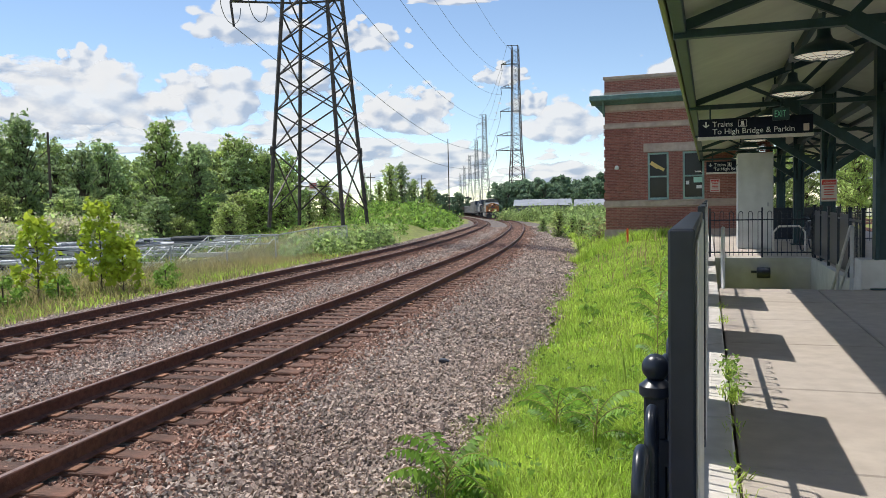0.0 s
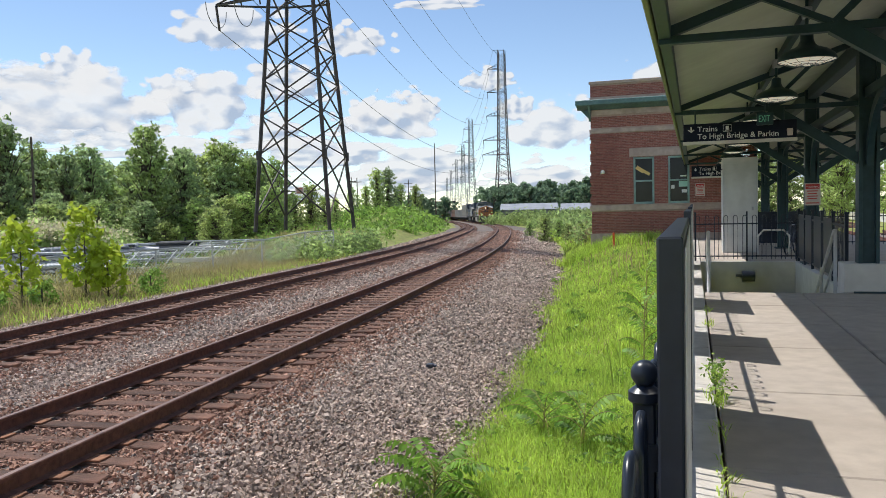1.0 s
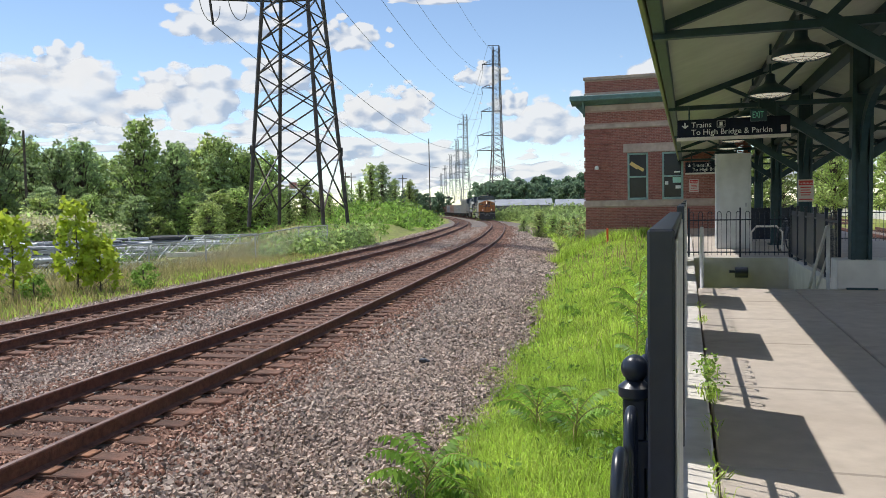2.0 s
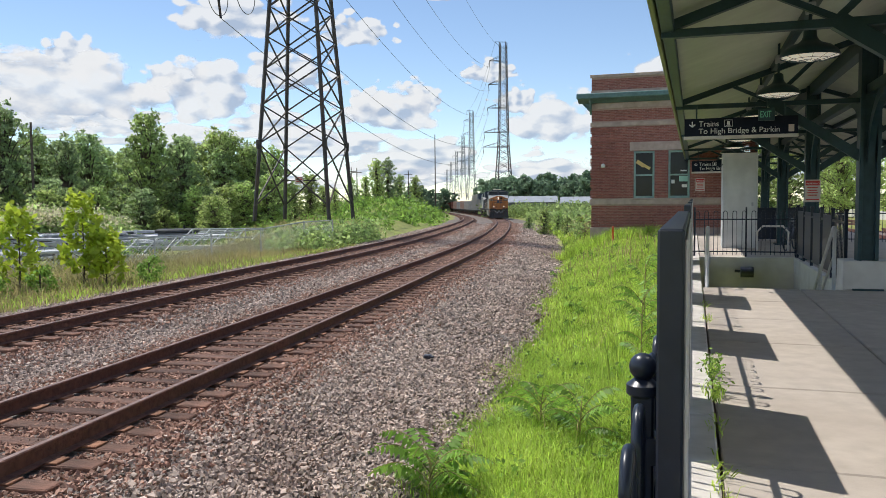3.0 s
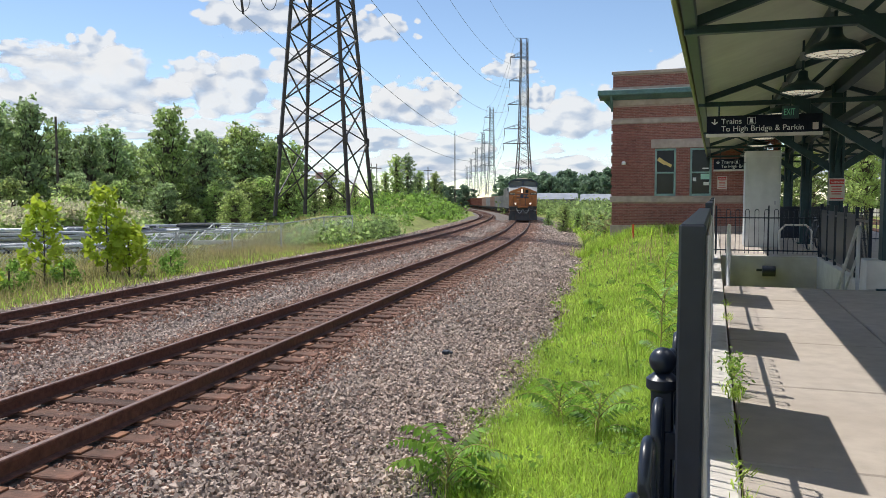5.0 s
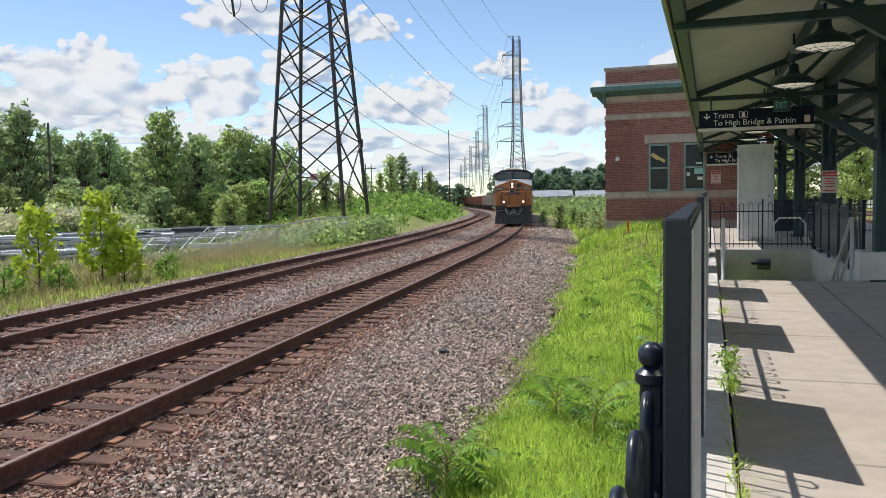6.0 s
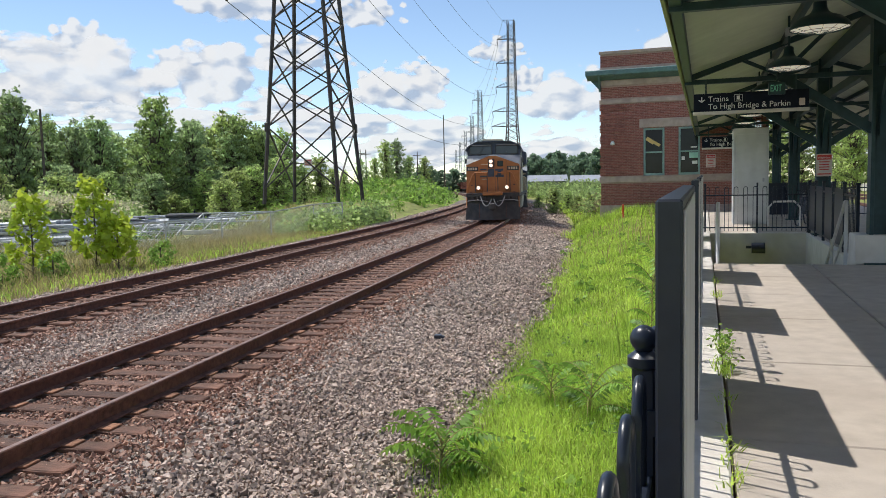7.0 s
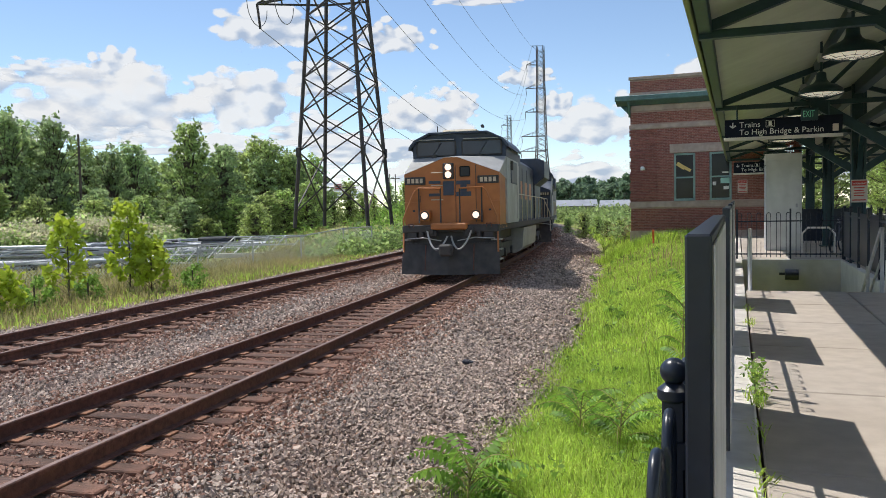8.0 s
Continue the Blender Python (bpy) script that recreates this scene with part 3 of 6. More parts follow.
def exit_sign():
    s = thing("exit_sign", (1.15, 14.4, 2.87), "small green exit sign hung under the canopy", "exit sign")
    part("case", Builder().box(-0.13, 0.13, -0.03, 0.03, 0, 0.21, 0.008), M_GREEN, s)
    lettering("EXIT", 0.14, M_EXIT, s, pose(-0.105, -0.032, 0.055, 90) @ Matrix.Diagonal((0.62, 1.1, 1, 1)))
    part("hanger", Builder().tube([(0, 0, 0.2), (0, 0, 0.4)], 0.012, 6), M_GREEN, s)


exit_sign()


def warning_sign(at, w, h, label):
    s = thing("warning_sign", at, label, "sign", "warning signs")
    part("plate", Builder().box(0, w, -0.008, 0.0, 0, h, 0.003), M_PINK, s)
    part("header_band", Builder().box(w * 0.06, w * 0.94, -0.012, -0.008, h * 0.74, h * 0.95), M_RED, s, "red header band")
    lettering("WARNING", w * 0.17, M_WHITE, s, pose(w * 0.1, -0.0125, h * 0.79, 90), depth=0.001)
    for i, q in enumerate((0.62, 0.5, 0.39, 0.28)):
        part("text_bar", Builder().box(w * (0.16 + 0.03 * (i % 2)), w * (0.82 - 0.04 * (i % 2)), -0.011, -0.008, h * q, h * (q + 0.045)), M_RED, s)
    part("border_strip", Builder().box(w * 0.08, w * 0.92, -0.011, -0.008, h * 0.08, h * 0.13), M_RED, s)


warning_sign((2.62, 21.4, 1.45), 0.36, 0.55, "red and white warning sign on the canopy column")
warning_sign((0.07, 35.985, 1.85), 0.39, 0.55, "red and white notice on the brick wall")


# ---- the station house ----
HOUSE_Y, HOUSE_X0, HOUSE_X1 = 36.0, -4.4, 1.9


def station_house():
    h = thing("station_house", (0, HOUSE_Y, 0), "red brick station house with brownstone bands and green window frames", "building")
    d = 9.0
    holes = [(-2.55, -1.65), (-1.07, -0.17)]
    wz0, wz1 = 1.56, 3.64
    b = Builder()
    edge = [HOUSE_X0] + [v for q in holes for v in q] + [HOUSE_X1]
    for i, (x0, x1) in enumerate(zip(edge, edge[1:])):
        if i % 2 == 0:
            part("wall_pier", Builder().box(x0, x1, 0.012, 0.35, -1.5, 7.0), M_MORTAR, h)
        else:
            part("wall_below", Builder().box(x0, x1, 0.012, 0.35, -1.5, wz0), M_MORTAR, h)
            part("wall_above", Builder().box(x0, x1, 0.012, 0.35, wz1, 7.0), M_MORTAR, h)
    part("side_wall", Builder().box(HOUSE_X0, HOUSE_X0 + 0.35, 0.35, d, -1.5, 7.0), M_BRICK, h)
    part("side_wall", Builder().box(HOUSE_X1 - 0.35, HOUSE_X1, 0.35, d, -1.5, 7.0), M_BRICK, h)
    b.box(HOUSE_X0, HOUSE_X1, d - 0.35, d, -1.5, 7.0)
    wall = part("wall", b, M_MORTAR, h, "brick wall's mortar core")
    part("roof", Builder().box(HOUSE_X0 + 0.35, HOUSE_X1 - 0.35, 0.35, d - 0.35, 6.2, 6.35), M_WALL, h, "flat roof behind the parapet")
    part("floor_slab", Builder().box(HOUSE_X0 + 0.35, HOUSE_X1 - 0.35, 0.35, d - 0.35, -0.2, 0.0), M_WALL, h)
    part("partition", Builder().box(HOUSE_X0 + 0.35, HOUSE_X1 - 0.35, 4.4, 4.5, 0.0, 6.2), M_CANOPY, h, "plain inner wall")
    for name, z0, z1, out, mat in (("coping", 6.93, 7.07, 0.06, M_LIMESTONE), ("band", 6.22, 6.36, 0.03, M_LIMESTONE), ("band", 5.56, 5.8, 0.05, M_LIMESTONE), ("band", 4.76, 4.95, 0.05, M_LIMESTONE),
                                   ("belt_course", 1.28, 1.55, 0.06, M_LIMESTONE), ("plinth", -1.5, 0.26, 0.05, M_LIMESTONE)):
        part(name, Builder().box(HOUSE_X0 - out, HOUSE_X1, -out, 0.012, z0, z1, 0.012), mat, h, "brownstone band")
    part("cornice", Builder().box(HOUSE_X0 - 0.6, HOUSE_X1, -0.6, 0.0, 5.96, 6.2, 0.03), M_CORNICE, h, "verdigris metal cornice")
    part("soffit", Builder().prism([(-0.56, 5.955), (-0.02, 5.955), (-0.02, 5.81), (-0.1, 5.81)], HOUSE_X0 - 0.56, HOUSE_X1), M_CORNICE, h)
    part("bracket", Builder().prism([(-0.5, 5.95), (-0.04, 5.95), (-0.04, 5.3)], HOUSE_X0 - 0.07, HOUSE_X0 + 0.02), M_CORNICE, h)
    part("corner_bracket", Builder().add([(HOUSE_X0, -0.02, 5.95), (HOUSE_X0 - 0.55, -0.02, 5.95), (HOUSE_X0, -0.02, 5.35), (HOUSE_X0, 0.06, 5.95), (HOUSE_X0 - 0.55, 0.06, 5.95), (HOUSE_X0, 0.06, 5.35)],
                                          [(0, 1, 2), (3, 5, 4), (0, 3, 4, 1), (1, 4, 5, 2), (2, 5, 3, 0)]), M_CORNICE, h)
    part("lintel", Builder().box(-2.72, 0.0, -0.03, 0.012, 3.66, 4.04, 0.01), M_LIMESTONE, h, "brownstone lintel")
    for k, (x0, x1) in enumerate(holes):
        w = part("window", Builder().box(x0, x0 + 0.09, 0.03, 0.17, wz0, wz1, 0.008).box(x1 - 0.09, x1, 0.03, 0.17, wz0, wz1, 0.008)
                 .box(x0 + 0.09, x1 - 0.09, 0.03, 0.17, wz1 - 0.09, wz1, 0.008).box(x0 + 0.09, x1 - 0.09, 0.03, 0.17, wz0, wz0 + 0.1, 0.008), M_TEAL, h, "green sash window")
        mid = 2.58
        part("meeting_rail", Builder().box(x0 + 0.09, x1 - 0.09, 0.05, 0.13, mid - 0.035, mid + 0.035, 0.006), M_TEAL, w)
        for z0, z1, dy in ((wz0 + 0.1, mid - 0.035, 0.11), (mid + 0.035, wz1 - 0.09, 0.07)):
            part("pane", Builder().box(x0 + 0.09, x1 - 0.09, dy, dy + 0.006, z0, z1), M_GLASS, w, "dark glass pane")
        part("window_sill", Builder().box(x0 - 0.04, x1 + 0.04, -0.075, 0.03, wz0 - 0.06, wz0, 0.01), M_LIMESTONE, w)
    notice = part("notice", Builder().box(-0.62, -0.22, 0.058, 0.068, 2.28, 2.52, 0.002), material("green_notice", (0.32, 0.6, 0.5), (0.4, 0.68, 0.58), 4.0, 0.5), h, "green paper notice in the window")
    part("paper_banner", Builder().bar((-2.42, 0.062, 3.2), (-2.1, 0.062, 2.98), 0.17, 0.006, (0, 1, 0)).bar((-2.12, 0.064, 3.02), (-1.85, 0.064, 2.86), 0.13, 0.006, (0, 1, 0)), material("ochre_paper", (0.6, 0.43, 0.14), (0.7, 0.52, 0.2), 4.0, 0.7), h, "ochre paper banner in the window")
    for x0, x1, z0, z1 in ((-0.56, -0.3, 2.72, 2.78), (-0.94, -0.8, 2.2, 2.36), (-0.5, -0.28, 2.02, 2.16)):
        part("notice", Builder().box(x0, x1, 0.058, 0.066, z0, z1, 0.002), M_WHITE, h, "pale paper notice in the window")
    return h, wall, holes, (wz0, wz1)


HOUSE, HOUSE_WALL, HOUSE_HOLES, HOUSE_WZ = station_house()


def wall_lamp():
    l = thing("wall_lamp", (-3.87, 35.98, 2.95), "small white floodlight on the brick wall", "lamp")
    part("bracket", Builder().box(-0.03, 0.03, -0.1, 0.0, 0.05, 0.11, 0.005), M_WHITE, l)
    part("head", Builder().lathe([(0.0, -0.02), (0.1, 0.0), (0.09, 0.1), (0.05, 0.16), (0.0, 0.17)], 14, (0, -0.13, 0)), M_WHITE, l, smooth=True)


wall_lamp()


def utility_closet():
    c = thing("utility_closet", (0.85, 26.0, 0), "tall grey closet with patched and stained paint", "closet")
    part("body", Builder().box(0, 1.02, 0.0, 1.2, 0, 2.94, 0.015), M_GREYDOOR, c)
    part("door", Builder().box(0.09, 0.97, -0.035, 0.0, 0.08, 2.76, 0.008), M_GREYDOOR, c)
    part("handle", Builder().box(0.84, 0.9, -0.075, -0.035, 1.3, 1.42, 0.008), M_GALV, c, "small metal handle")
    part("bracket", Builder().tube([(0.0, -0.03, 2.6), (-0.06, -0.05, 2.55), (-0.06, -0.05, 2.38)], 0.012, 6), M_BLACK, c)


utility_closet()


# ---- fences and rails round the stairwell ----
f = hoop_fence("hoop_fence", 2.6, "black steel hoop fence behind the stairwell")
f.matrix_basis = pose(2.58, 22.3, 0.0, 0, 0, 90)
fence_post(f, 0.03, 1.32, False), fence_post(f, 1.25, 1.32, False), fence_post(f, 2.55, 1.32, False)


def stair_guard():
    g = thing("stair_guard", (0, 0, 0), "black steel guard with solid infill beside the stairs", "guard rail")
    x = 2.58
    for y in (15.5, 16.9, 18.3, 19.7, 21.0, 22.2):
        part("post", Builder().box(x - 0.03, x + 0.03, y - 0.03, y + 0.03, 0, 1.32, 0.005).box(x - 0.04, x + 0.04, y - 0.04, y + 0.04, 1.32, 1.36, 0.008), M_BLACK, g)
    for z in (0.1, 1.1):
        part("rail", Builder().box(x - 0.02, x + 0.02, 15.5, 22.2, z, z + 0.04, 0.004), M_BLACK, g)
    for y in (16.9, 18.3, 19.7, 21.0):
        part("infill", Builder().box(x - 0.012, x + 0.012, y + 0.04, y + 1.16, 0.14, 1.22, 0.003), M_BLACK, g, "solid dark infill sheet")
    for i in range(9):
        y = 15.62 + i * 0.135
        part("bar", Builder().tube([(x, y, 0.1), (x, y, 1.25)], 0.009, 6), M_BLACK, g)


stair_guard()


def stair_handrail(x, label, slope=True):
    h = thing("stair_handrail", (x, 14.66, 0), label, "handrail", "stair handrails")
    part("post", Builder().tube([(0, 0, 0), (0, 0, 1.08)], 0.03, 10), M_DULLGALV, h, smooth=True)
    if slope:
        part("post", Builder().tube([(0, 1.5, -0.7), (0, 1.5, 0.32)], 0.03, 10), M_DULLGALV, h, smooth=True)
        part("rail", Builder().tube([(0, 0, 1.06), (0, 0.12, 1.06), (0, 4.2, -1.5)], 0.03, 10), M_DULLGALV, h, smooth=True)
        part("mid_rail", Builder().tube([(0, 0, 0.6), (0, 4.2, -1.95)], 0.022, 10), M_DULLGALV, h, smooth=True)


stair_handrail(2.27, "dull galvanised pipe handrail going down the stairs")
stair_handrail(0.24, "dull galvanised pipe handrail going down the stairs")


def stair_light():
    l = thing("bulkhead_light", (1.35, 22.18, -0.38), "dark cylindrical bulkhead light on the stairwell wall", "lamp")
    b = Builder().tube([(-0.16, -0.14, 0), (0.16, -0.14, 0)], 0.14, 18)
    part("housing", b, M_BLACK, l, smooth=False)
    part("arm", Builder().tube([(-0.3, -0.14, 0.02), (-0.14, -0.14, 0.02)], 0.035, 8), M_BLACK, l)
    part("mount", Builder().box(-0.08, 0.08, -0.1, 0.02, -0.08, 0.08), M_BLACK, l)


stair_light()


def column_plinth(y0, y1):
    p = thing("column_plinth", (0, 0, 0), "low buff concrete wall at the foot of the column", "plinth")
    part("wall", Builder().box(2.42, 3.9, y0, y1, -0.002, 0.5, 0.015), M_WALL, p)


column_plinth(14.72, 15.35)


def bicycle(at, rz):
    k = thing("bicycle", at, "dark bicycle leaning at a pale rack", "bicycle", rz=rz)
    for x in (-0.5, 0.5):
        part("wheel", Builder().tube([(x + 0.33 * math.cos(a), 0, 0.34 + 0.33 * math.sin(a)) for a in np.linspace(0, 2 * math.pi, 25)], 0.022, 6), M_BLACK, k)
    fr = Builder()
    for p, q in (((-0.5, 0, 0.34), (0.0, 0, 0.34)), ((-0.5, 0, 0.34), (-0.1, 0, 0.85)), ((0, 0, 0.34), (-0.1, 0, 0.9)), ((0, 0, 0.34), (0.35, 0, 0.85)), ((-0.1, 0, 0.85), (0.35, 0, 0.85)), ((0.35, 0, 1.0), (0.5, 0, 0.34))):
        fr.tube([p, q], 0.018, 6)
    part("frame", fr, M_BLACK, k)
    part("handlebar", Builder().tube([(0.42, -0.25, 1.02), (0.35, -0.1, 1.0), (0.35, 0.1, 1.0), (0.42, 0.25, 1.02)], 0.014, 6), M_BLACK, k)
    part("saddle", Builder().box(-0.25, 0.02, -0.07, 0.07, 0.9, 0.95, 0.02), M_BLACK, k)


bicycle((2.75, 25.4, 0), 70)


def bike_rack():
    r = thing("bike_rack", (2.15, 25.0, 0), "pale steel hoop bike rack", "bike rack")
    b = Builder().tube([(-0.35, 0, 0), (-0.35, 0, 0.55), (-0.2, 0, 0.72), (0.35, 0, 0.72), (0.5, 0, 0.55), (0.5, 0, 0)], 0.03, 8)
    part("hoop", b, M_KERB, r, smooth=True)


bike_rack()


def marker_post():
    m = thing("marker_post", (-3.25, 34.0, float(ground_z(-3.25, 34.0)[0])), "orange plastic marker post in the grass", "marker post")
    part("post", Builder().tube([(0, 0, 0), (0, 0, 0.6)], 0.045, 10), M_ORANGE, m, smooth=True)
    part("cap", Builder().lathe([(0.05, 0.56), (0.05, 0.64), (0.0, 0.66)], 10), M_ORANGE, m)


marker_post()


# ---- power line ----
def lattice_tower(name, at, rz, height, base, label, mat, simple=False, group="power line towers"):
    t = thing(name, at, label, "transmission tower", group, rz=rz)
    waist = height * 0.35
    top = base * 0.38
    half = lambda z: base / 2 * float(np.interp(z / height, (0, 0.35, 0.8, 1.0), (1.0, 0.57, 0.41, 0.38)))
    w = 0.21 if not simple else 0.22
    corners = ((-1, -1), (1, -1), (1, 1), (-1, 1))
    for cx, cy in corners:
        leg = Builder()
        leg.bar((cx * half(0), cy * half(0), -1.0), (cx * half(waist), cy * half(waist), waist), w, w)
        for za, zb in ((waist, height * 0.8), (height * 0.8, height)):
            leg.bar((cx * half(za), cy * half(za), za), (cx * half(zb), cy * half(zb), zb), w * 0.8, w * 0.8)
        part("leg", leg, mat, t)
    levels = [0.0]
    z = 0.0
    while z < height - 1.0:
        z += max(1.4, 2 * half(z) * (0.56 if z > 1 else 0.8))
        levels.append(min(z, height))
    for i, (a, c) in enumerate(zip(corners, corners[1:] + corners[:1])):
        face = Builder()
        for k, (z0, z1) in enumerate(zip(levels, levels[1:])):
            p0, p1 = (a[0] * half(z0), a[1] * half(z0), z0), (a[0] * half(z1), a[1] * half(z1), z1)
            q0, q1 = (c[0] * half(z0), c[1] * half(z0), z0), (c[0] * half(z1), c[1] * half(z1), z1)
            bw = w * 0.43
            face.bar(p0, q1, bw, bw).bar(q0, p1, bw, bw)
            if simple and k == 1:
                face.bar(p1, q1, bw, bw)
        part("face_lattice", face, mat, t)
        if not simple:
            z = levels[1]
            part("gusset_plate", Builder().box(a[0] * half(z) - 0.15, a[0] * half(z) + 0.15, a[1] * half(z) - 0.15, a[1] * half(z) + 0.15, z - 0.35, z + 0.3, 0.04), mat, t)
    arms = []
    for z, reach in ((height * 0.335, 4.8), (height * 0.43, 4.6), (height * 0.585, 3.6), (height * 0.735, 3.4), (height * 0.885, 3.2)):
        hh = half(z)
        arm = Builder()
        for cy in (-1, 1):
            arm.bar((-hh, cy * hh, z), (-hh - reach, 0, z + 0.1), w * 0.6, w * 0.6)
            arm.bar((-hh, cy * hh, z + 1.3), (-hh - reach, 0, z + 0.15), w * 0.45, w * 0.45)
        for q in (0.3, 0.6):
            arm.bar((-hh - reach * q, 0.2, z), (-hh - reach * q, -0.1, z + 1.3 * (1 - q)), w * 0.4, w * 0.4)
        arm.bar((-hh, -hh, z), (hh, -hh, z), w * 0.6, w * 0.6).bar((-hh, hh, z), (hh, hh, z), w * 0.6, w * 0.6)
        part("crossarm", arm, mat, t)
        if not simple:
            for q in (0.55, 1.0):
                part("jumper_loop", Builder().tube([(-hh - reach * q, 1.6 * math.cos(g), z - 1.5 * math.sin(g)) for g in np.linspace(0, math.pi, 11)], 0.03, 5), M_WIRE, t, "hanging jumper cable")
        ins = Builder().tube([(-hh - reach, 0, z + 0.1), (-hh - reach + 0.2, 0, z - 1.7)], 0.09, 6)
        part("insulator", ins, mat, t)
        arms.append(Vector((-hh - reach + 0.2, 0, z - 1.7)))
    arms.append(Vector((-top / 2 - 1.5, 0, height)))
    peak = Builder().bar((top / 2, 0, height), (-top / 2 - 1.5, 0, height + 0.3), w * 0.6, w * 0.6).bar((-top / 2, 0, height - 1.2), (-top / 2 - 1.5, 0, height + 0.3), w * 0.5, w * 0.5)
    part("peak", peak, mat, t)
    return t, arms


def bearing(px, d, z=0.0):
    """A place d metres off, px degrees to the left of the platform's line."""
    return (-math.sin(radians(px)) * d, math.cos(radians(px)) * d, z)


TOWERS = []
for ang, d, z, mat, simple in ((27.5, 58, 1.2, M_TOWER, False), (13.2, 236, 1.5, M_TOWER, True), (15.5, 420, 2, M_HAZED_TOWER, True), (16.1, 600, 3, M_HAZED_TOWER, True), (16.6, 800, 4, M_HAZED_TOWER, True), (17.0, 1050, 5, M_HAZED_TOWER, True), (17.3, 1350, 6, M_HAZED_TOWER, True)):
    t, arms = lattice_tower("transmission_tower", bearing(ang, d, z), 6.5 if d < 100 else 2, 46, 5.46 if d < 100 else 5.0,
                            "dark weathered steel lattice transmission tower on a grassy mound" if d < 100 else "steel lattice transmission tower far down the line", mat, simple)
    TOWERS.append((t, arms))


def cable(p, q, sag, r=0.03):
    c = tagged(new("power_cable"), "thin sagging overhead power cable", "cable", "power line cables")
    pts = [Vector(p).lerp(Vector(q), k / 24) - Vector((0, 0, sag * 4 * (k / 24) * (1 - k / 24))) for k in range(25)]
    part("strand", Builder().tube(pts, r, 4, close=False), M_WIRE, c)


for (ta, aa), (tb, ab) in zip(TOWERS, TOWERS[1:4]):
    ma, mb = ta.matrix_basis, tb.matrix_basis
    for p, q in zip(aa, ab):
        cable(ma @ p, mb @ q, 6.5 if p is not aa[-1] else 4.0, 0.035)


# ---- trees ----
def leaf_cloud(b, centre, radii, count, size, droop=0.0, gap=0.25):
    """Small leaf cards, strewn in the outer part of a lump."""
    d = rng.normal(size=(count, 3))
    d /= np.linalg.norm(d, axis=1)[:, None]
    r = rng.uniform(0.15, 1.0, count) ** 0.6
    c = np.array(centre) + d * np.array(radii) * r[:, None]
    a = rng.normal(size=(count, 3))
    a /= np.linalg.norm(a, axis=1)[:, None]
    up = rng.normal(size=(count, 3)) + d * 0.8
    e = np.cross(a, up)
    e /= np.linalg.norm(e, axis=1)[:, None] + 1e-9
    stray = rng.uniform(0, 1, count) < 0.14
    c = np.where(stray[:, None], np.array(centre) + d * np.array(radii) * rng.uniform(1.0, 1.6, count)[:, None], c)
    s = size * rng.uniform(0.5, 1.5, count)[:, None]
    quads = np.stack([c - a * s, c + e * s * 0.55, c + a * s, c - e * s * 0.55], 1).reshape(-1, 3)
    o = len(b.v)
    b.v.extend(map(tuple, quads.tolist()))
    b.f.extend([(o + 4 * i, o + 4 * i + 1, o + 4 * i + 2, o + 4 * i + 3) for i in range(count)])


def tree_meshes(name, height, spread, lumps, leaves, size, mat, seed, base=0.25, bend=0.4):
    """A tapered trunk with limbs, and a crown of leaf lumps with gaps."""
    r = random.Random(seed)
    trunk = Builder()
    pts = [(0, 0, -0.6)]
    for i in range(1, 6):
        pts.append((r.uniform(-bend, bend) * i / 3, r.uniform(-bend, bend) * i / 3, height * 0.8 * i / 5))
    trunk.tube(pts, height * 0.02, 7, height * 0.005)
    crown = Builder()
    for i in range(lumps):
        q = (i + 0.5) / lumps
        z = height * (base + (0.97 - base) * q)
        a = i * 2.4 + r.uniform(-0.6, 0.6)
        wide = spread * math.sin(math.pi * min(0.97, 0.22 + 0.75 * q)) ** 0.5 * (0.72 + 0.28 * math.sin(5.0 * a + 9 * q + seed) * math.sin(2.0 * a + seed * 2))
        rad = wide * r.uniform(0.1, 1.0) ** 0.7
        c = (rad * math.cos(a), rad * math.sin(a), z + r.uniform(-0.05, 0.05) * height)
        size_l = spread * r.uniform(0.07, 0.22) * (60 / lumps) ** 0.15
        if i % 3 == 0:
            trunk.tube([(pts[3][0] * q, pts[3][1] * q, height * (base * 0.7 + 0.5 * q)), (c[0] * 0.5, c[1] * 0.5, c[2] - 0.1 * height), c], height * 0.0065, 5, height * 0.0015)
        leaf_cloud(crown, c, (size_l, size_l, size_l * r.uniform(0.45, 0.8)), leaves, size)
    return mesh_of("trunk", trunk, M_TRUNK), mesh_of("crown", crown, mat)


def plant_tree(meshes, at, scale, rz, label, group, category="tree", name="tree"):
    t = thing(name, at, label, category, group, rz=rz)
    t.scale = (scale,) * 3 if not isinstance(scale, tuple) else scale
    part("trunk", meshes[0], M_TRUNK, t)
    part("crown", meshes[1], M_LEAF, t)
    return t


KINDS = [tree_meshes("tree", 13.5, 4.3, 300, 20, 0.2, m, k, 0.06) for k, m in enumerate((M_LEAF, M_LEAF_DARK, M_LEAF_LIGHT, M_LEAF_DARK, M_LEAF))]
ROW = random.Random(5)
for i in range(44):
    ang = 29.5 + i * 0.6 + ROW.uniform(-0.4, 0.4)
    d = ROW.uniform(84, 112)
    x, y, _ = bearing(ang, d)
    tall = float(np.interp(ang, [30, 34, 38, 42, 46, 50, 56], [0.78, 0.86, 0.92, 0.9, 0.98, 1.16, 1.1])) * ROW.uniform(0.84, 1.04)
    plant_tree(KINDS[i % 5], (x, y, float(ground_z(x, y)[0])), tall, ROW.uniform(0, 360), "leafy green deciduous tree at the edge of the yard", "yard wood")
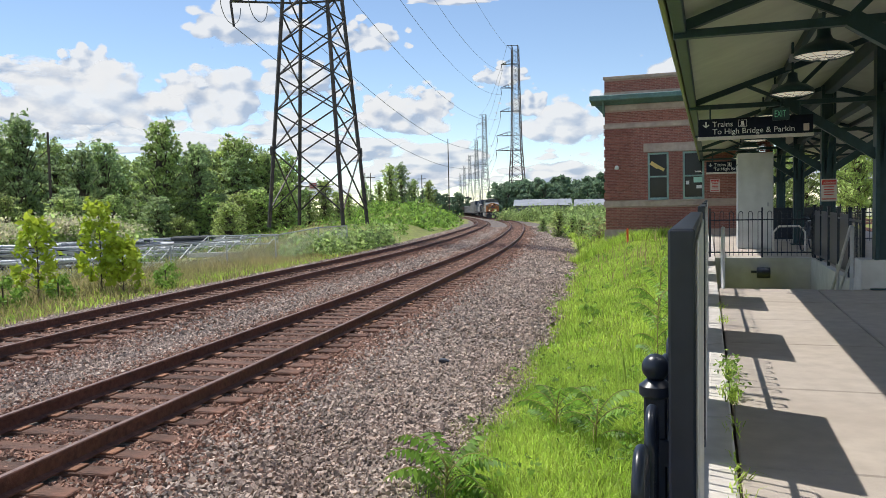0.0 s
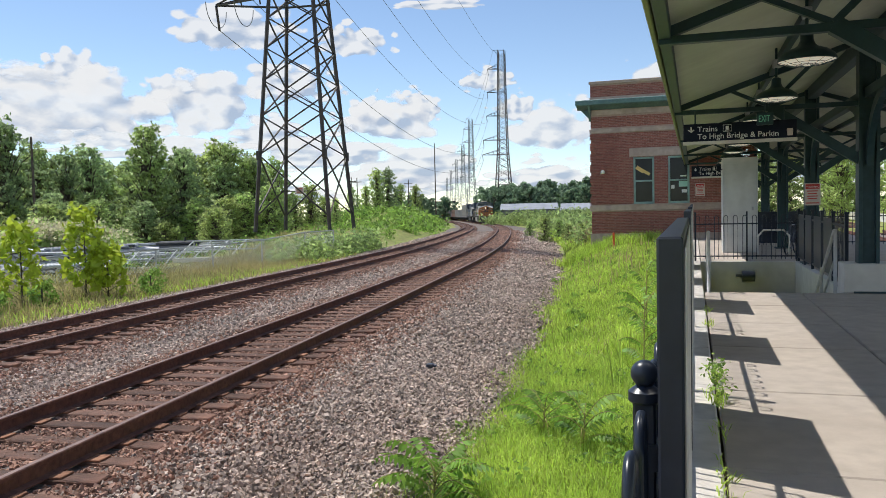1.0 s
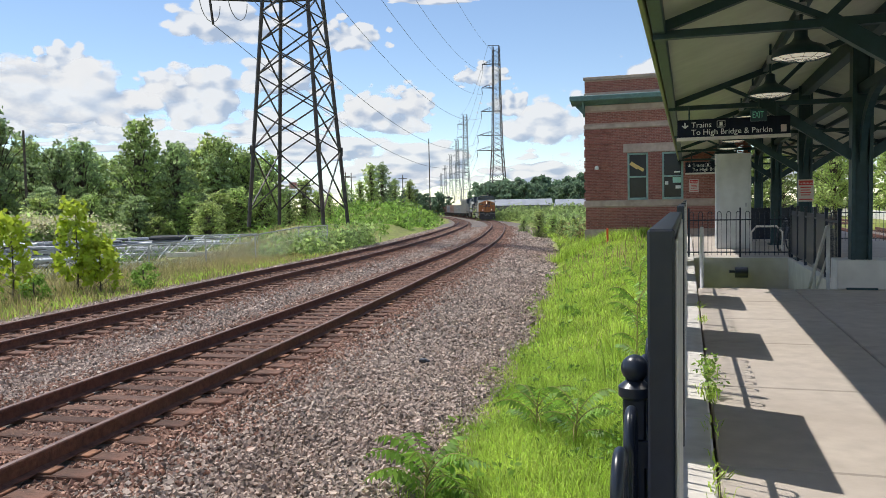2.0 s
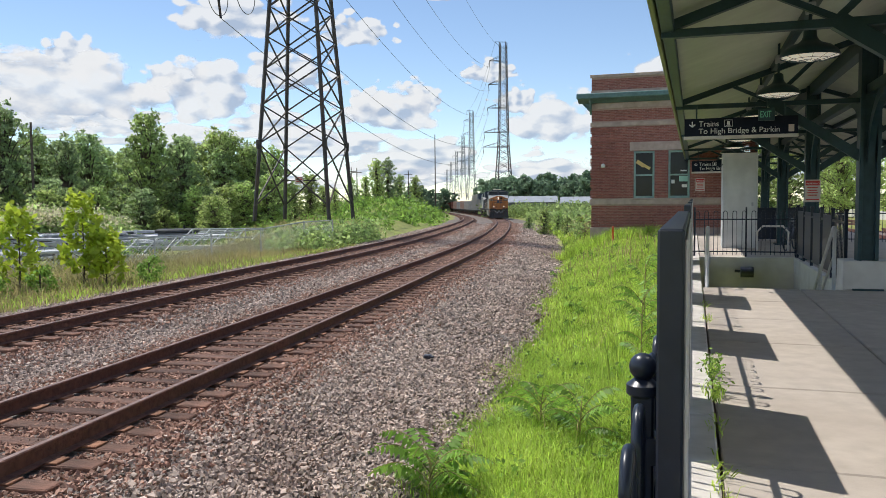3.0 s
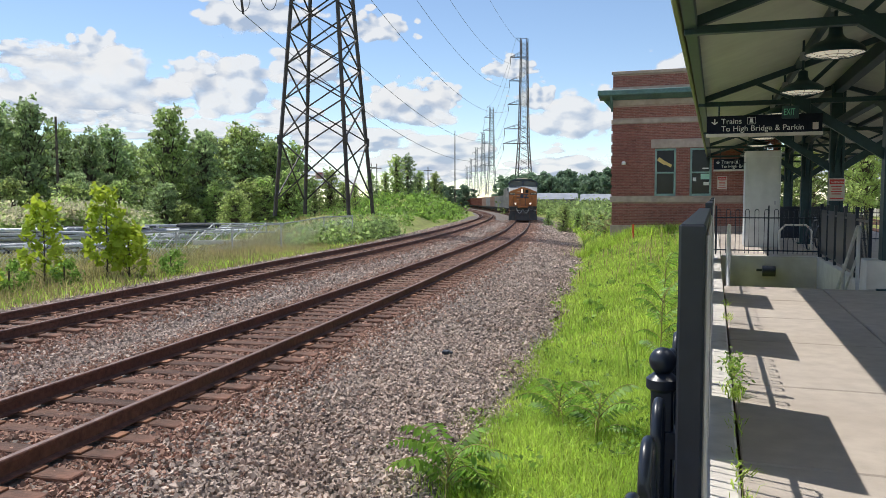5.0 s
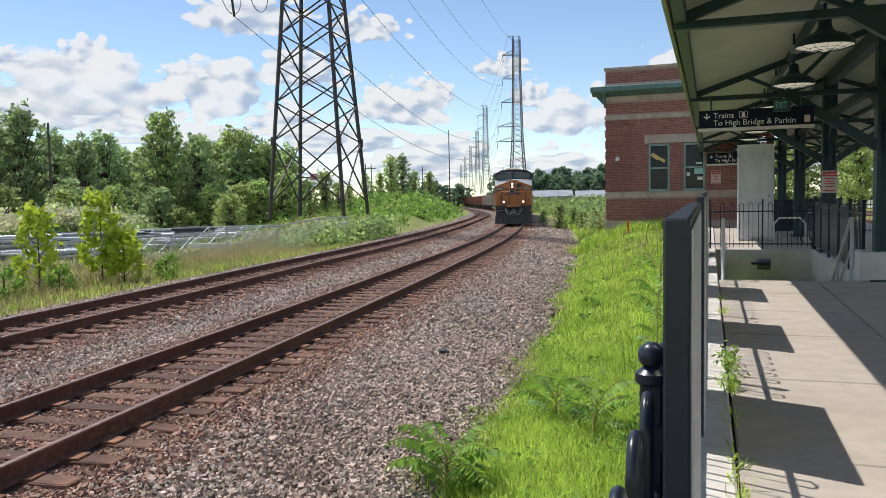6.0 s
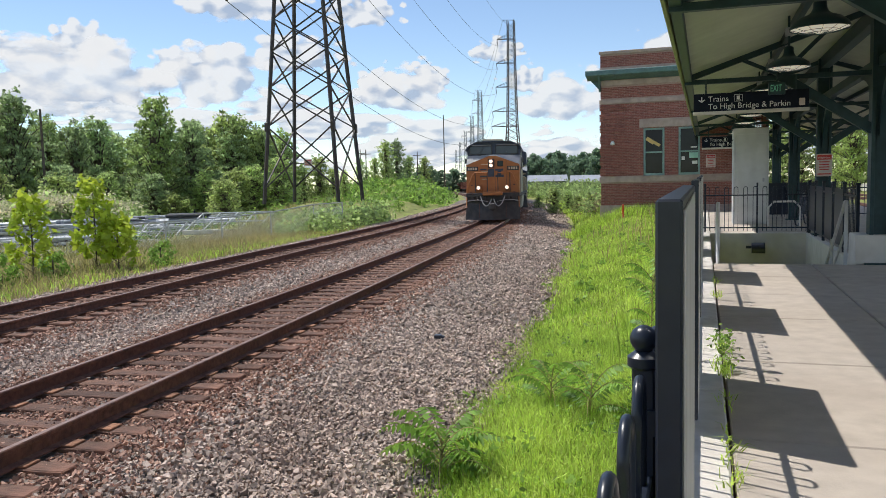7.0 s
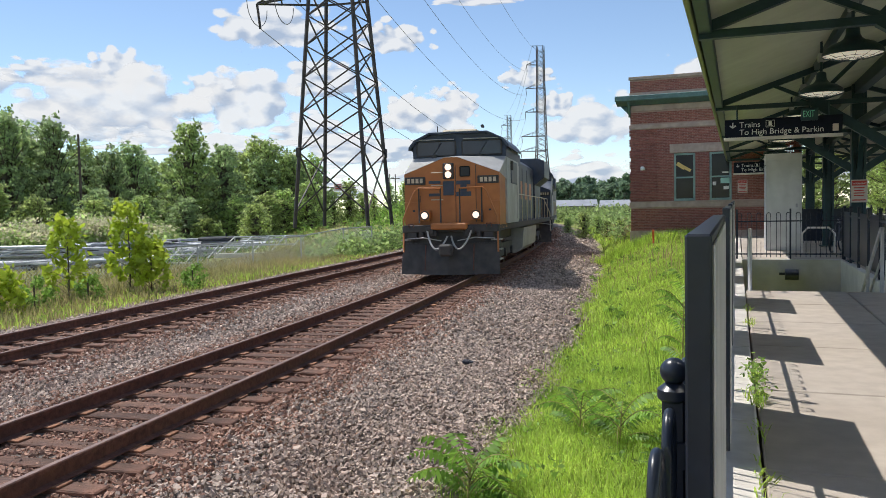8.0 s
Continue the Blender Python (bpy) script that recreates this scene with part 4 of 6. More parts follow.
for i in range(27):
    ang = 29.5 + i * 1.0 + ROW.uniform(-0.8, 0.8)
    x, y, _ = bearing(ang, ROW.uniform(76, 86))
    s = ROW.uniform(0.25, 0.6)
    plant_tree(KINDS[(2, 0, 4, 2, 1)[i % 5]], (x, y, float(ground_z(x, y)[0]) - 1.0), (s * 1.3, s * 1.3, s), ROW.uniform(0, 360), "bushy young tree below the wood", "understorey", "tree", "young_tree")


x, y, _ = bearing(33.9, 73)
plant_tree(KINDS[2], (x, y, float(ground_z(x, y)[0]) - 0.9), (0.5, 0.5, 0.4), 40, "round pale green bush standing before the wood", "understorey", "bush", "round_bush")


# ---- clouds, far behind all else ----
def cloud_material():
    m = bpy.data.materials.new("cumulus")
    m.use_nodes = True
    n, k = m.node_tree.nodes, m.node_tree.links
    n.remove(n["Principled BSDF"])
    co, info = n.new("ShaderNodeTexCoord"), n.new("ShaderNodeObjectInfo")

    def calc(kind, a, b=None, c=None):
        q = n.new("ShaderNodeMath")
        q.operation = kind
        for i, v in enumerate((a, b, c)):
            if v is not None:
                if isinstance(v, (int, float)):
                    q.inputs[i].default_value = v
                else:
                    k.new(v, q.inputs[i])
        return q.outputs[0]

    sep = n.new("ShaderNodeSeparateXYZ")
    k.new(co.outputs["Object"], sep.inputs[0])
    x, z = sep.outputs["X"], sep.outputs["Z"]
    low = calc("MINIMUM", z, 0.0)
    zz = calc("ADD", calc("MULTIPLY", low, 0.9), z)
    dist = calc("SQRT", calc("ADD", calc("MULTIPLY", x, x), calc("MULTIPLY", zz, zz)))
    body = calc("SUBTRACT", 1.0, dist)

    def puffs(shift):
        mp = n.new("ShaderNodeVectorMath")
        mp.operation = "ADD"
        mp.inputs[1].default_value = shift
        k.new(co.outputs["Object"], mp.inputs[0])
        t = n.new("ShaderNodeTexNoise")
        t.noise_dimensions = "4D"
        t.inputs["Scale"].default_value, t.inputs["Detail"].default_value, t.inputs["Roughness"].default_value = 2.6, 10, 0.55
        k.new(mp.outputs[0], t.inputs["Vector"])
        k.new(calc("MULTIPLY", info.outputs["Random"], 60.0), t.inputs["W"])
        cells = n.new("ShaderNodeTexVoronoi")
        cells.voronoi_dimensions, cells.feature = "4D", "SMOOTH_F1"
        for socket, value in (("Scale", 4.2), ("Smoothness", 0.3)):
            cells.inputs[socket].default_value = value
        k.new(mp.outputs[0], cells.inputs["Vector"])
        k.new(calc("MULTIPLY", info.outputs["Random"], 37.0), cells.inputs["W"])
        return calc("ADD", calc("MULTIPLY", t.outputs["Fac"], 0.6), calc("MULTIPLY", calc("SUBTRACT", 0.98, cells.outputs["Distance"]), 0.42))

    p0, p1 = puffs((0, 0, 0)), puffs((-0.1, 0, 0.16))
    thick = calc("ADD", body, calc("MULTIPLY", calc("SUBTRACT", p0, 0.5), 1.55))
    alpha = n.new("ShaderNodeMapRange")
    alpha.interpolation_type = "SMOOTHSTEP"
    alpha.inputs["From Min"].default_value, alpha.inputs["From Max"].default_value = 0.34, 0.46
    k.new(thick, alpha.inputs["Value"])
    # sunlit tops and shaded grey-blue undersides are painted into the cloud's glow
    lit = calc("ADD", calc("ADD", 0.66, calc("MULTIPLY", calc("SUBTRACT", p0, p1), 5.0)), calc("MULTIPLY", z, 0.75))
    tone = n.new("ShaderNodeMix")
    tone.data_type = "RGBA"
    tone.clamp_factor = True
    tone.inputs[6].default_value, tone.inputs[7].default_value = (0.39, 0.47, 0.6, 1), (0.78, 0.79, 0.8, 1)
    k.new(lit, tone.inputs[0])
    glow, clear, mix = n.new("ShaderNodeEmission"), n.new("ShaderNodeBsdfTransparent"), n.new("ShaderNodeMixShader")
    k.new(tone.outputs[2], glow.inputs["Color"])
    k.new(calc("MULTIPLY", alpha.outputs[0], 0.92), mix.inputs[0])
    k.new(clear.outputs[0], mix.inputs[1])
    k.new(glow.outputs[0], mix.inputs[2])
    k.new(mix.outputs[0], n["Material Output"].inputs["Surface"])
    return m


M_CLOUD = cloud_material()
CLOUDS = ((azimuth, rise, wide, high) for azimuth, rise, wide, high in ((43.1, 7.0, 8.8, 4.9), (46.3, 8.6, 4.7, 2.1), (45.8, 5.5, 6.2, 3.1), (34.5, 7.0, 6.7, 4.4), (32.0, 12.3, 6.2, 3.6), (23.8, 11.5, 3.9, 2.7), (28.6, 8.6, 5.7, 2.8), (21.1, 6.0, 5.7, 3.7), (14.3, 8.8, 3.1, 1.8), (9.7, 5.3, 6.2, 3.9), (19.1, 2.5, 8.8, 3.1), (9.8, 1.9, 6.7, 2.3), (17.6, 14.2, 5.2, 1.1), (36.5, 4.1, 10.3, 2.1), (26.0, 3.8, 8.3, 2.6), (12.1, 6.7, 2.6, 2.1), (40.0, 5.2, 6.2, 2.3), (29.9, 5.1, 5.7, 2.6), (-8.5, 2.0, 6.2, 3.1), (0.1, 8.8, 6.2, 3.6), (22.7, 6.6, 3.6, 2.6), (42.3, 9.0, 3.6, 3.1), (36.1, 8.1, 3.6, 2.6), (19.4, 6.9, 3.1, 2.1), (52.1, 6.8, 7.8, 4.7), (-14.6, 4.8, 7.8, 4.7)))
cloud_mesh = mesh_of("cloud", Builder().sheet([[(-1.12, 0, z), (1.12, 0, z)] for z in (-0.75, 1.12)]), M_CLOUD)
CLOUDS = list(CLOUDS)
drift = random.Random(3)
for j in range(7):
    CLOUDS.append((-8 + j * 9.2 + drift.uniform(-1, 1), drift.uniform(0.9, 1.6), 5.5, 1.7))
# large glowing clouds added outside the view, to brighten the shaded parts
for ring, count in ((9, 15), (24, 13), (41, 10), (62, 6), (80, 2)):
    for j in range(count):
        azimuth, rise = j * 360 / count + drift.uniform(-8, 8), ring + drift.uniform(-4, 4)
        off = (azimuth + 180 - 69.6) % 360 - 180
        if (abs((azimuth + 180 - 18) % 360 - 180) < 42 and rise < 30) or (abs(off) < 40 and abs(rise - 59) < 24):
            continue
        CLOUDS.append((azimuth, rise, drift.uniform(14, 19), drift.uniform(9, 13)))
for i, (azimuth, rise, wide, high) in enumerate(CLOUDS):
    d = 3000 + 30 * i
    c = new("cloud", cloud_mesh)
    c.matrix_basis = pose(-math.sin(radians(azimuth)) * math.cos(radians(rise)) * d, math.cos(radians(azimuth)) * math.cos(radians(rise)) * d, 1.6 + math.sin(radians(rise)) * d, rise, 0, azimuth)
    c.scale = (math.tan(radians(wide)) * d, 1, math.tan(radians(high)) * d)
    tagged(c, "white glowing cumulus cloud card, those out of view added as fill", "cloud", "clouds", "structure")


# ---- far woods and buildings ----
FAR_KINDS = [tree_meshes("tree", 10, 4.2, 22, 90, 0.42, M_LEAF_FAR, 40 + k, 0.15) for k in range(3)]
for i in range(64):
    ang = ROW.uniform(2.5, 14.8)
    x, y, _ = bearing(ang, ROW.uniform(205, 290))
    plant_tree(FAR_KINDS[i % 3], (x, y, float(ground_z(x, y)[0]) - 0.5), ROW.uniform(0.85, 1.2), ROW.uniform(0, 360), "green tree in the far wood, haze tinted into its leaves", "far wood")
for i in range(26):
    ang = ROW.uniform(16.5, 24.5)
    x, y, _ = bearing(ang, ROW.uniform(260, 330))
    plant_tree(FAR_KINDS[i % 3], (x, y, float(ground_z(x, y)[0])), ROW.uniform(0.55, 0.9), ROW.uniform(0, 360), "green tree in the far wood, haze tinted into its leaves", "far wood")
for ang, d, s in ((22.4, 150, 0.62), (21.6, 155, 0.66), (20.7, 160, 0.45), (23.2, 150, 0.4), (19.6, 170, 0.5), (24.2, 140, 0.38)):
    x, y, _ = bearing(ang, d)
    plant_tree(KINDS[int(d) % 4], (x, y, float(ground_z(x, y)[0]) - 0.3), s, d * 7, "leafy tree on the railway bank", "bank trees")
for ang, d, s in ((29.6, 104, 0.5), (28.3, 108, 0.46), (27.2, 106, 0.56), (26.2, 110, 0.42), (25.4, 118, 0.35), (30.6, 96, 0.6)):
    x, y, _ = bearing(ang, d)
    plant_tree(KINDS[int(d) % 4], (x, y, float(ground_z(x, y)[0]) - 0.5), s, d * 7, "leafy tree behind the tower's mound", "bank trees")
STATION_KINDS = [tree_meshes("tree", 10, 4.2, 170, 36, 0.19, m, 60 + k, 0.1) for k, m in enumerate((M_LEAF, M_LEAF_LIGHT))]
for i in range(22):
    ang = -5 - i * 1.5 + ROW.uniform(-0.6, 0.6)
    x, y, _ = bearing(ang, ROW.uniform(92, 112))
    plant_tree(STATION_KINDS[i % 2], (x, y, float(ground_z(x, y)[0])), ROW.uniform(0.8, 1.0), ROW.uniform(0, 360), "leafy green tree across the station tracks", "station wood")


for ang, d, s in ((10.3, 64, 0.2), (9.3, 70, 0.16), (11.4, 78, 0.15), (8.6, 56, 0.13), (7.7, 50, 0.12)):
    x, y, _ = bearing(ang, d)
    plant_tree(KINDS[2 if d < 66 else 0], (x, y, float(ground_z(x, y)[0]) - 0.3), (s * 1.2, s * 1.2, s), d * 11, "bright green bush in the meadow", "meadow bushes", "bush", "round_bush")


M_ROOFGREY = material("grey_roof_sheet", (0.13, 0.14, 0.155), (0.19, 0.2, 0.215), 0.5, 0.6)


M_PALEROOF = material("pale_roof_sheet", (0.24, 0.26, 0.29), (0.36, 0.38, 0.42), 0.4, 0.6, stain=(0.3, 0.31, 0.33), stain_scale=0.2)


def warehouse(ang, d, w, h, label):
    x, y, _ = bearing(ang, d)
    k = thing("warehouse", (x, y, float(ground_z(x, y)[0]) + 0.5), label, "building", "far warehouses", rz=ang)
    part("wall", Builder().box(-w / 2, w / 2, 0, 14, -2, h), M_ROOFGREY, k)
    part("roof", Builder().prism([(-0.5, h), (14.5, h), (7, h + 1.5)], -w / 2 - 0.5, w / 2 + 0.5), M_PALEROOF, k, "pale sheet roof")
    for i in range(int(w / 4)):
        part("door", Builder().box(-w / 2 + 1 + i * 4, -w / 2 + 3.4 + i * 4, -0.1, 0, -0.5, h * 0.62), M_GLASS, k)


warehouse(11.4, 190, 13, 2.4, "low far warehouse with a pale roof")
warehouse(7.6, 180, 9, 1.9, "low far warehouse with a pale roof")


def utility_pole(ang, d, h, arms=True):
    x, y, _ = bearing(ang, d)
    p = thing("utility_pole", (x, y, float(ground_z(x, y)[0])), "thin weathered utility pole by the line", "utility pole", "utility poles")
    part("pole", Builder().tube([(0, 0, -0.5), (0, 0, h)], 0.16, 7, 0.1), M_TRUNK, p)
    if arms:
        part("crossarm", Builder().box(-1.1, 1.1, -0.08, 0.08, h - 1.0, h - 0.85), M_TRUNK, p)


utility_pole(18.15, 190, 19, False)
utility_pole(23.8, 170, 8.2), utility_pole(24.2, 178, 9), utility_pole(20.1, 200, 9), utility_pole(19.7, 210, 8)
utility_pole(45.0, 84, 11.5, False)


def tower_sign():
    x, y, _ = bearing(27.9, 55.5)
    s = thing("tower_plate", (x, y, 3.0), "small white warning plate on the tower", "sign", rz=27)
    part("plate", Builder().box(-0.28, 0.28, -0.02, 0.02, -0.24, 0.24, 0.01), M_PINK, s)
    for z in (-0.12, 0.02, 0.14):
        part("text_bar", Builder().box(-0.2, 0.2, -0.03, -0.02, z, z + 0.05), M_RED, s)
    part("bracket", Builder().bar((-1.2, 0.3, -0.02), (1.2, 0.3, -0.02), 0.06, 0.06).bar((0, 0, 0), (0, 0.3, 0), 0.05, 0.05), M_TOWER, s)


tower_sign()


# ---- the yard behind the chain-link fence ----
def chain_fence():
    line = [(-20.6, 43.0), (-21.2, 40.5), (-26.0, 24.8), (-31.0, 8.5)]
    f = thing("chain_link_fence", (0, 0, 0), "galvanised chain-link fence along the storage yard", "fence")
    stops = []
    for (xa, ya), (xb, yb) in zip(line, line[1:]):
        n = max(1, int(math.hypot(xb - xa, yb - ya) / 2.9))
        stops += [(xa + (xb - xa) * i / n, ya + (yb - ya) * i / n) for i in range(n)]
    stops.append(line[-1])
    tops = []
    for x, y in stops:
        z = float(ground_z(x, y)[0])
        part("post", Builder().tube([(x, y, z - 0.3), (x, y, z + 1.85)], 0.042, 6), M_DULLGALV, f)
        tops.append(Vector((x, y, z)))
    for a, c in zip(tops, tops[1:]):
        part("top_rail", Builder().tube([a + Vector((0, 0, 1.8)), c + Vector((0, 0, 1.8))], 0.036, 6), M_DULLGALV, f)
        b = Builder()
        n = max(2, int((c - a).length / 0.16))
        for i in range(-11, n):
            for up in (1, -1):
                p0, p1 = i / n, (i + 11) / n
                q0, q1 = max(0, p0), min(1, p1)
                if q1 <= q0:
                    continue
                h0, h1 = 1.78 * (q0 - p0) / (p1 - p0), 1.78 * (q1 - p0) / (p1 - p0)
                if up < 0:
                    h0, h1 = 1.78 - h0, 1.78 - h1
                b.bar(a.lerp(c, q0) + Vector((0, 0, h0 + 0.03)), a.lerp(c, q1) + Vector((0, 0, h1 + 0.03)), 0.01, 0.01)
        tagged(part("wire_mesh", b, M_DULLGALV, f, "diamond wire mesh"), kind="stuff")


chain_fence()
M_DARKSTEEL = material("dark_stored_steel", (0.03, 0.032, 0.04), (0.07, 0.072, 0.08), 2.0, 0.6, 0.3)
STACK = random.Random(11)
for i in range(30):
    ang = 34.0 + i * 0.55 + STACK.uniform(-0.3, 0.3)
    row = i % 2
    x, y, _ = bearing(ang, (58 if row else 66) + STACK.uniform(-2.5, 2.5))
    k = thing("steel_stack", (x, y, float(ground_z(x, y)[0])), "stack of long galvanised steel beams in the yard", "steel stack", "yard stacks", rz=ang + STACK.uniform(-35, 35))
    half = STACK.uniform(2.0, 4.5)
    for l in range(2 if row else STACK.randint(3, 5)):
        z = l * 0.31
        for q in (-0.6, 0.6):
            part("bearer", Builder().box(q * half - 0.06, q * half + 0.06, -0.8, 0.8, z, z + 0.09), M_TRUNK, k)
        if STACK.random() < 0.35:
            for j in range(4):
                yy, sh = -0.6 + 0.4 * j, STACK.uniform(-0.6, 0.6)
                part("pipe", Builder().tube([(-half + sh, yy, z + 0.19), (half + sh, yy, z + 0.19)], 0.1, 8), M_GALV, k)
        else:
            for j in range(3):
                yy, sh = -0.62 + 0.44 * j, STACK.uniform(-0.6, 0.6)
                part("beam", Builder().box(-half + sh, half + sh, yy, yy + 0.34, z + 0.09, z + STACK.uniform(0.2, 0.29), 0.02), M_DARKSTEEL if STACK.random() < 0.12 else STACK.choice((M_GALV, M_DULLGALV)), k)
    if i % 4 == 0:
        part("leaning_pole", Builder().tube([(-half, -0.9, 0.1), (half * 0.7, -0.7, 1.5)], 0.05, 6), M_GALV, k, "thin pole leaning on the stack")


def yard_machine():
    x, y, _ = bearing(36.2, 60)
    m = thing("yard_trailer", (x, y, float(ground_z(x, y)[0])), "grey boxy trailer with a dark roof parked in the yard", "trailer", rz=30)
    part("body", Builder().box(-1.3, 1.3, -0.9, 0.9, 0.5, 1.35, 0.05), M_ROOFGREY, m)
    part("roof", Builder().box(-1.5, 1.45, -1.0, 1.0, 1.353, 1.62, 0.08), M_DARKSTEEL, m, "dark overhanging roof")
    part("deck", Builder().box(-1.9, 1.7, -1.0, 1.0, 0.38, 0.5, 0.02), M_DARKSTEEL, m)
    part("exhaust", Builder().tube([(0.4, 0, 1.6), (0.4, 0, 1.9)], 0.05, 8), M_DARKSTEEL, m)
    for q in (-0.9, 0.9):
        for s in (-0.95, 0.95):
            part("wheel", Builder().tube([(q, s - 0.1, 0.35), (q, s + 0.1, 0.35)], 0.35, 14), M_BLACK, m)


yard_machine()


def pipe_rack(ang, d, length, rz):
    x, y, _ = bearing(ang, d)
    r = thing("pipe_rack", (x, y, float(ground_z(x, y)[0])), "pale galvanised steel storage rack with sloping arms", "rack", "yard racks", rz=rz)
    n = int(length / 1.1)
    for i in range(n + 1):
        q = -length / 2 + length * i / n
        part("arm", Builder().tube([(q, -1.3, 0.15), (q + 0.9, 0.9, 1.2)], 0.04, 6), M_GALV, r)
        part("upright", Builder().tube([(q + 0.9, 0.9, 0), (q + 0.9, 0.9, 1.2)], 0.04, 6), M_DULLGALV, r)
    for yy, z in ((0.9, 1.2), (-1.3, 0.2), (-0.2, 0.68)):
        part("rail", Builder().tube([(-length / 2 + (yy + 1.3) * 0.4, yy, z), (length / 2 + (yy + 1.3) * 0.4, yy, z)], 0.05, 6), M_GALV, r)
    part("sill_beam", Builder().box(-length / 2, length / 2 + 0.6, -1.6, -1.4, 0, 0.28, 0.02), M_KERB, r, "pale steel sill beam")


pipe_rack(34.0, 52, 4.4, 26)
pipe_rack(39.2, 55, 3.6, 34)


# ---- the far side of the station ----
def station_side():
    bed = Builder().sheet([[(x, y, z) for x, z in ((6.7, -1.1), (7.3, -0.82), (14.5, -0.82), (15.5, -1.2))] for y in range(-10, 160, 10)])
    tagged(part("station_ballast", bed, M_BALLAST), "pale ballast under the station tracks", "ballast", kind="structure")
    for x in (9.2, 12.9):
        t = thing("station_track", (x, 0, -0.6), "rusty station track across the platform", "railway track", "station tracks", "structure")
        for s in (-0.753, 0.753):
            part("rail", Builder().box(s - 0.036, s + 0.036, -10, 150, -0.17, 0, 0.006), M_RAIL, t)
        ties = Builder()
        for i in range(200):
            ties.box(-1.3, 1.3, 8 + i * 0.55 - 0.11, 8 + i * 0.55 + 0.11, -0.3, -0.185)
        tagged(part("ties", ties, M_TIE, t), kind="stuff")
    b = thing("signal_cabinet", (16.5, 62, -1.0), "pale grey railway equipment cabinet", "cabinet")
    part("body", Builder().box(-1.2, 1.2, -1, 1, 0.4, 3.2, 0.03), M_KERB, b)
    part("base", Builder().box(-1.3, 1.3, -1.1, 1.1, 0, 0.4, 0.02), M_WALL, b)
    part("door", Builder().box(-0.5, 0.5, -1.04, -1.0, 0.5, 2.9, 0.01), M_DULLGALV, b)
    w = thing("low_wall", (17.5, 70, -1.0), "low weathered concrete wall beyond the tracks", "wall")
    part("wall", Builder().box(-0.2, 0.2, -40, 60, 0, 1.0, 0.02), M_WALL, w)


station_side()
g = hoop_fence("hoop_fence", 4.4, "black steel fence further along the platform")
g.matrix_basis = pose(6.4, 29.4, 0.0, 0, 0, 90)
for i in range(3):
    fence_post(g, 0.03 + i * 2.17, 1.3, False)
part("infill", Builder().box(-0.012, 0.012, 2.3, 4.3, 0.12, 1.2, 0.003), M_BLACK, g, "solid dark infill sheet")


def signal_gantry():
    p, th = on_track(330, -TRACK_GAP / 2)
    g = thing("signal_gantry", tuple(p), "dark steel signal gantry over the far tracks", "signal gantry", rz=math.degrees(th))
    for x in (-6.5, 6.5):
        part("mast", Builder().box(x - 0.2, x + 0.2, -0.2, 0.2, -0.8, 7.6), M_DARKSTEEL, g)
    part("beam", Builder().box(-6.8, 6.8, -0.4, 0.4, 6.7, 7.4), M_DARKSTEEL, g)
    for x in (-2.6, 2.4):
        part("signal_head", Builder().box(x - 0.35, x + 0.35, -0.6, -0.3, 7.2, 8.8, 0.05), M_DARKSTEEL, g)
    part("walkway", Builder().box(-6.8, 6.8, -1.0, -0.4, 6.6, 6.7), M_DARKSTEEL, g)


signal_gantry()


# ---- the train ----
SPEED, FRONT_S = 20.73, 18.6
TRAIN = []
M_YELLOW = material("faded_yellow_paint", (0.41, 0.145, 0.04), (0.5, 0.185, 0.052), 3.0, 0.5, stain=(0.28, 0.11, 0.035), stain_scale=1.0, stain_mix=0.4)
M_NAVY = material("dark_blue_paint", (0.034, 0.05, 0.078), (0.055, 0.075, 0.115), 3.0, 0.5, stain=(0.06, 0.06, 0.065), stain_scale=1.2)
M_SOOT = material("grimy_black_steel", (0.03, 0.031, 0.034), (0.07, 0.068, 0.067), 4.0, 0.7, stain=(0.08, 0.065, 0.055), stain_scale=1.5)
M_CABGREY = material("grimy_grey_paint", (0.36, 0.36, 0.36), (0.46, 0.46, 0.45), 3.0, 0.55, stain=(0.26, 0.24, 0.22), stain_scale=1.0)
M_HEADLIGHT = glowing("lit_headlight", (1.0, 0.68, 0.52), 1.3)
M_RUSTCAR = material("brown_wagon_paint", (0.2, 0.075, 0.05), (0.3, 0.12, 0.08), 2.0, 0.7, stain=(0.14, 0.07, 0.05), stain_scale=0.6)
M_WHITECAR = material("dirty_white_wagon_paint", (0.4, 0.385, 0.36), (0.5, 0.485, 0.455), 2.0, 0.7, stain=(0.36, 0.33, 0.3), stain_scale=0.5)
M_CREAM = material("cream_rail_paint", (0.5, 0.42, 0.3), (0.6, 0.52, 0.38), 5.0, 0.5)


def along(outline, y0, y1, b=None):
    """An outline of (x, z) pairs drawn out along y."""
    b = b or Builder()
    n = len(outline)
    return b.add([(x, y, z) for y in (y0, y1) for x, z in outline],
                 [tuple(range(n)), tuple(range(n, 2 * n))[::-1]] + [((i + 1) % n, i, n + i, n + (i + 1) % n) for i in range(n)])


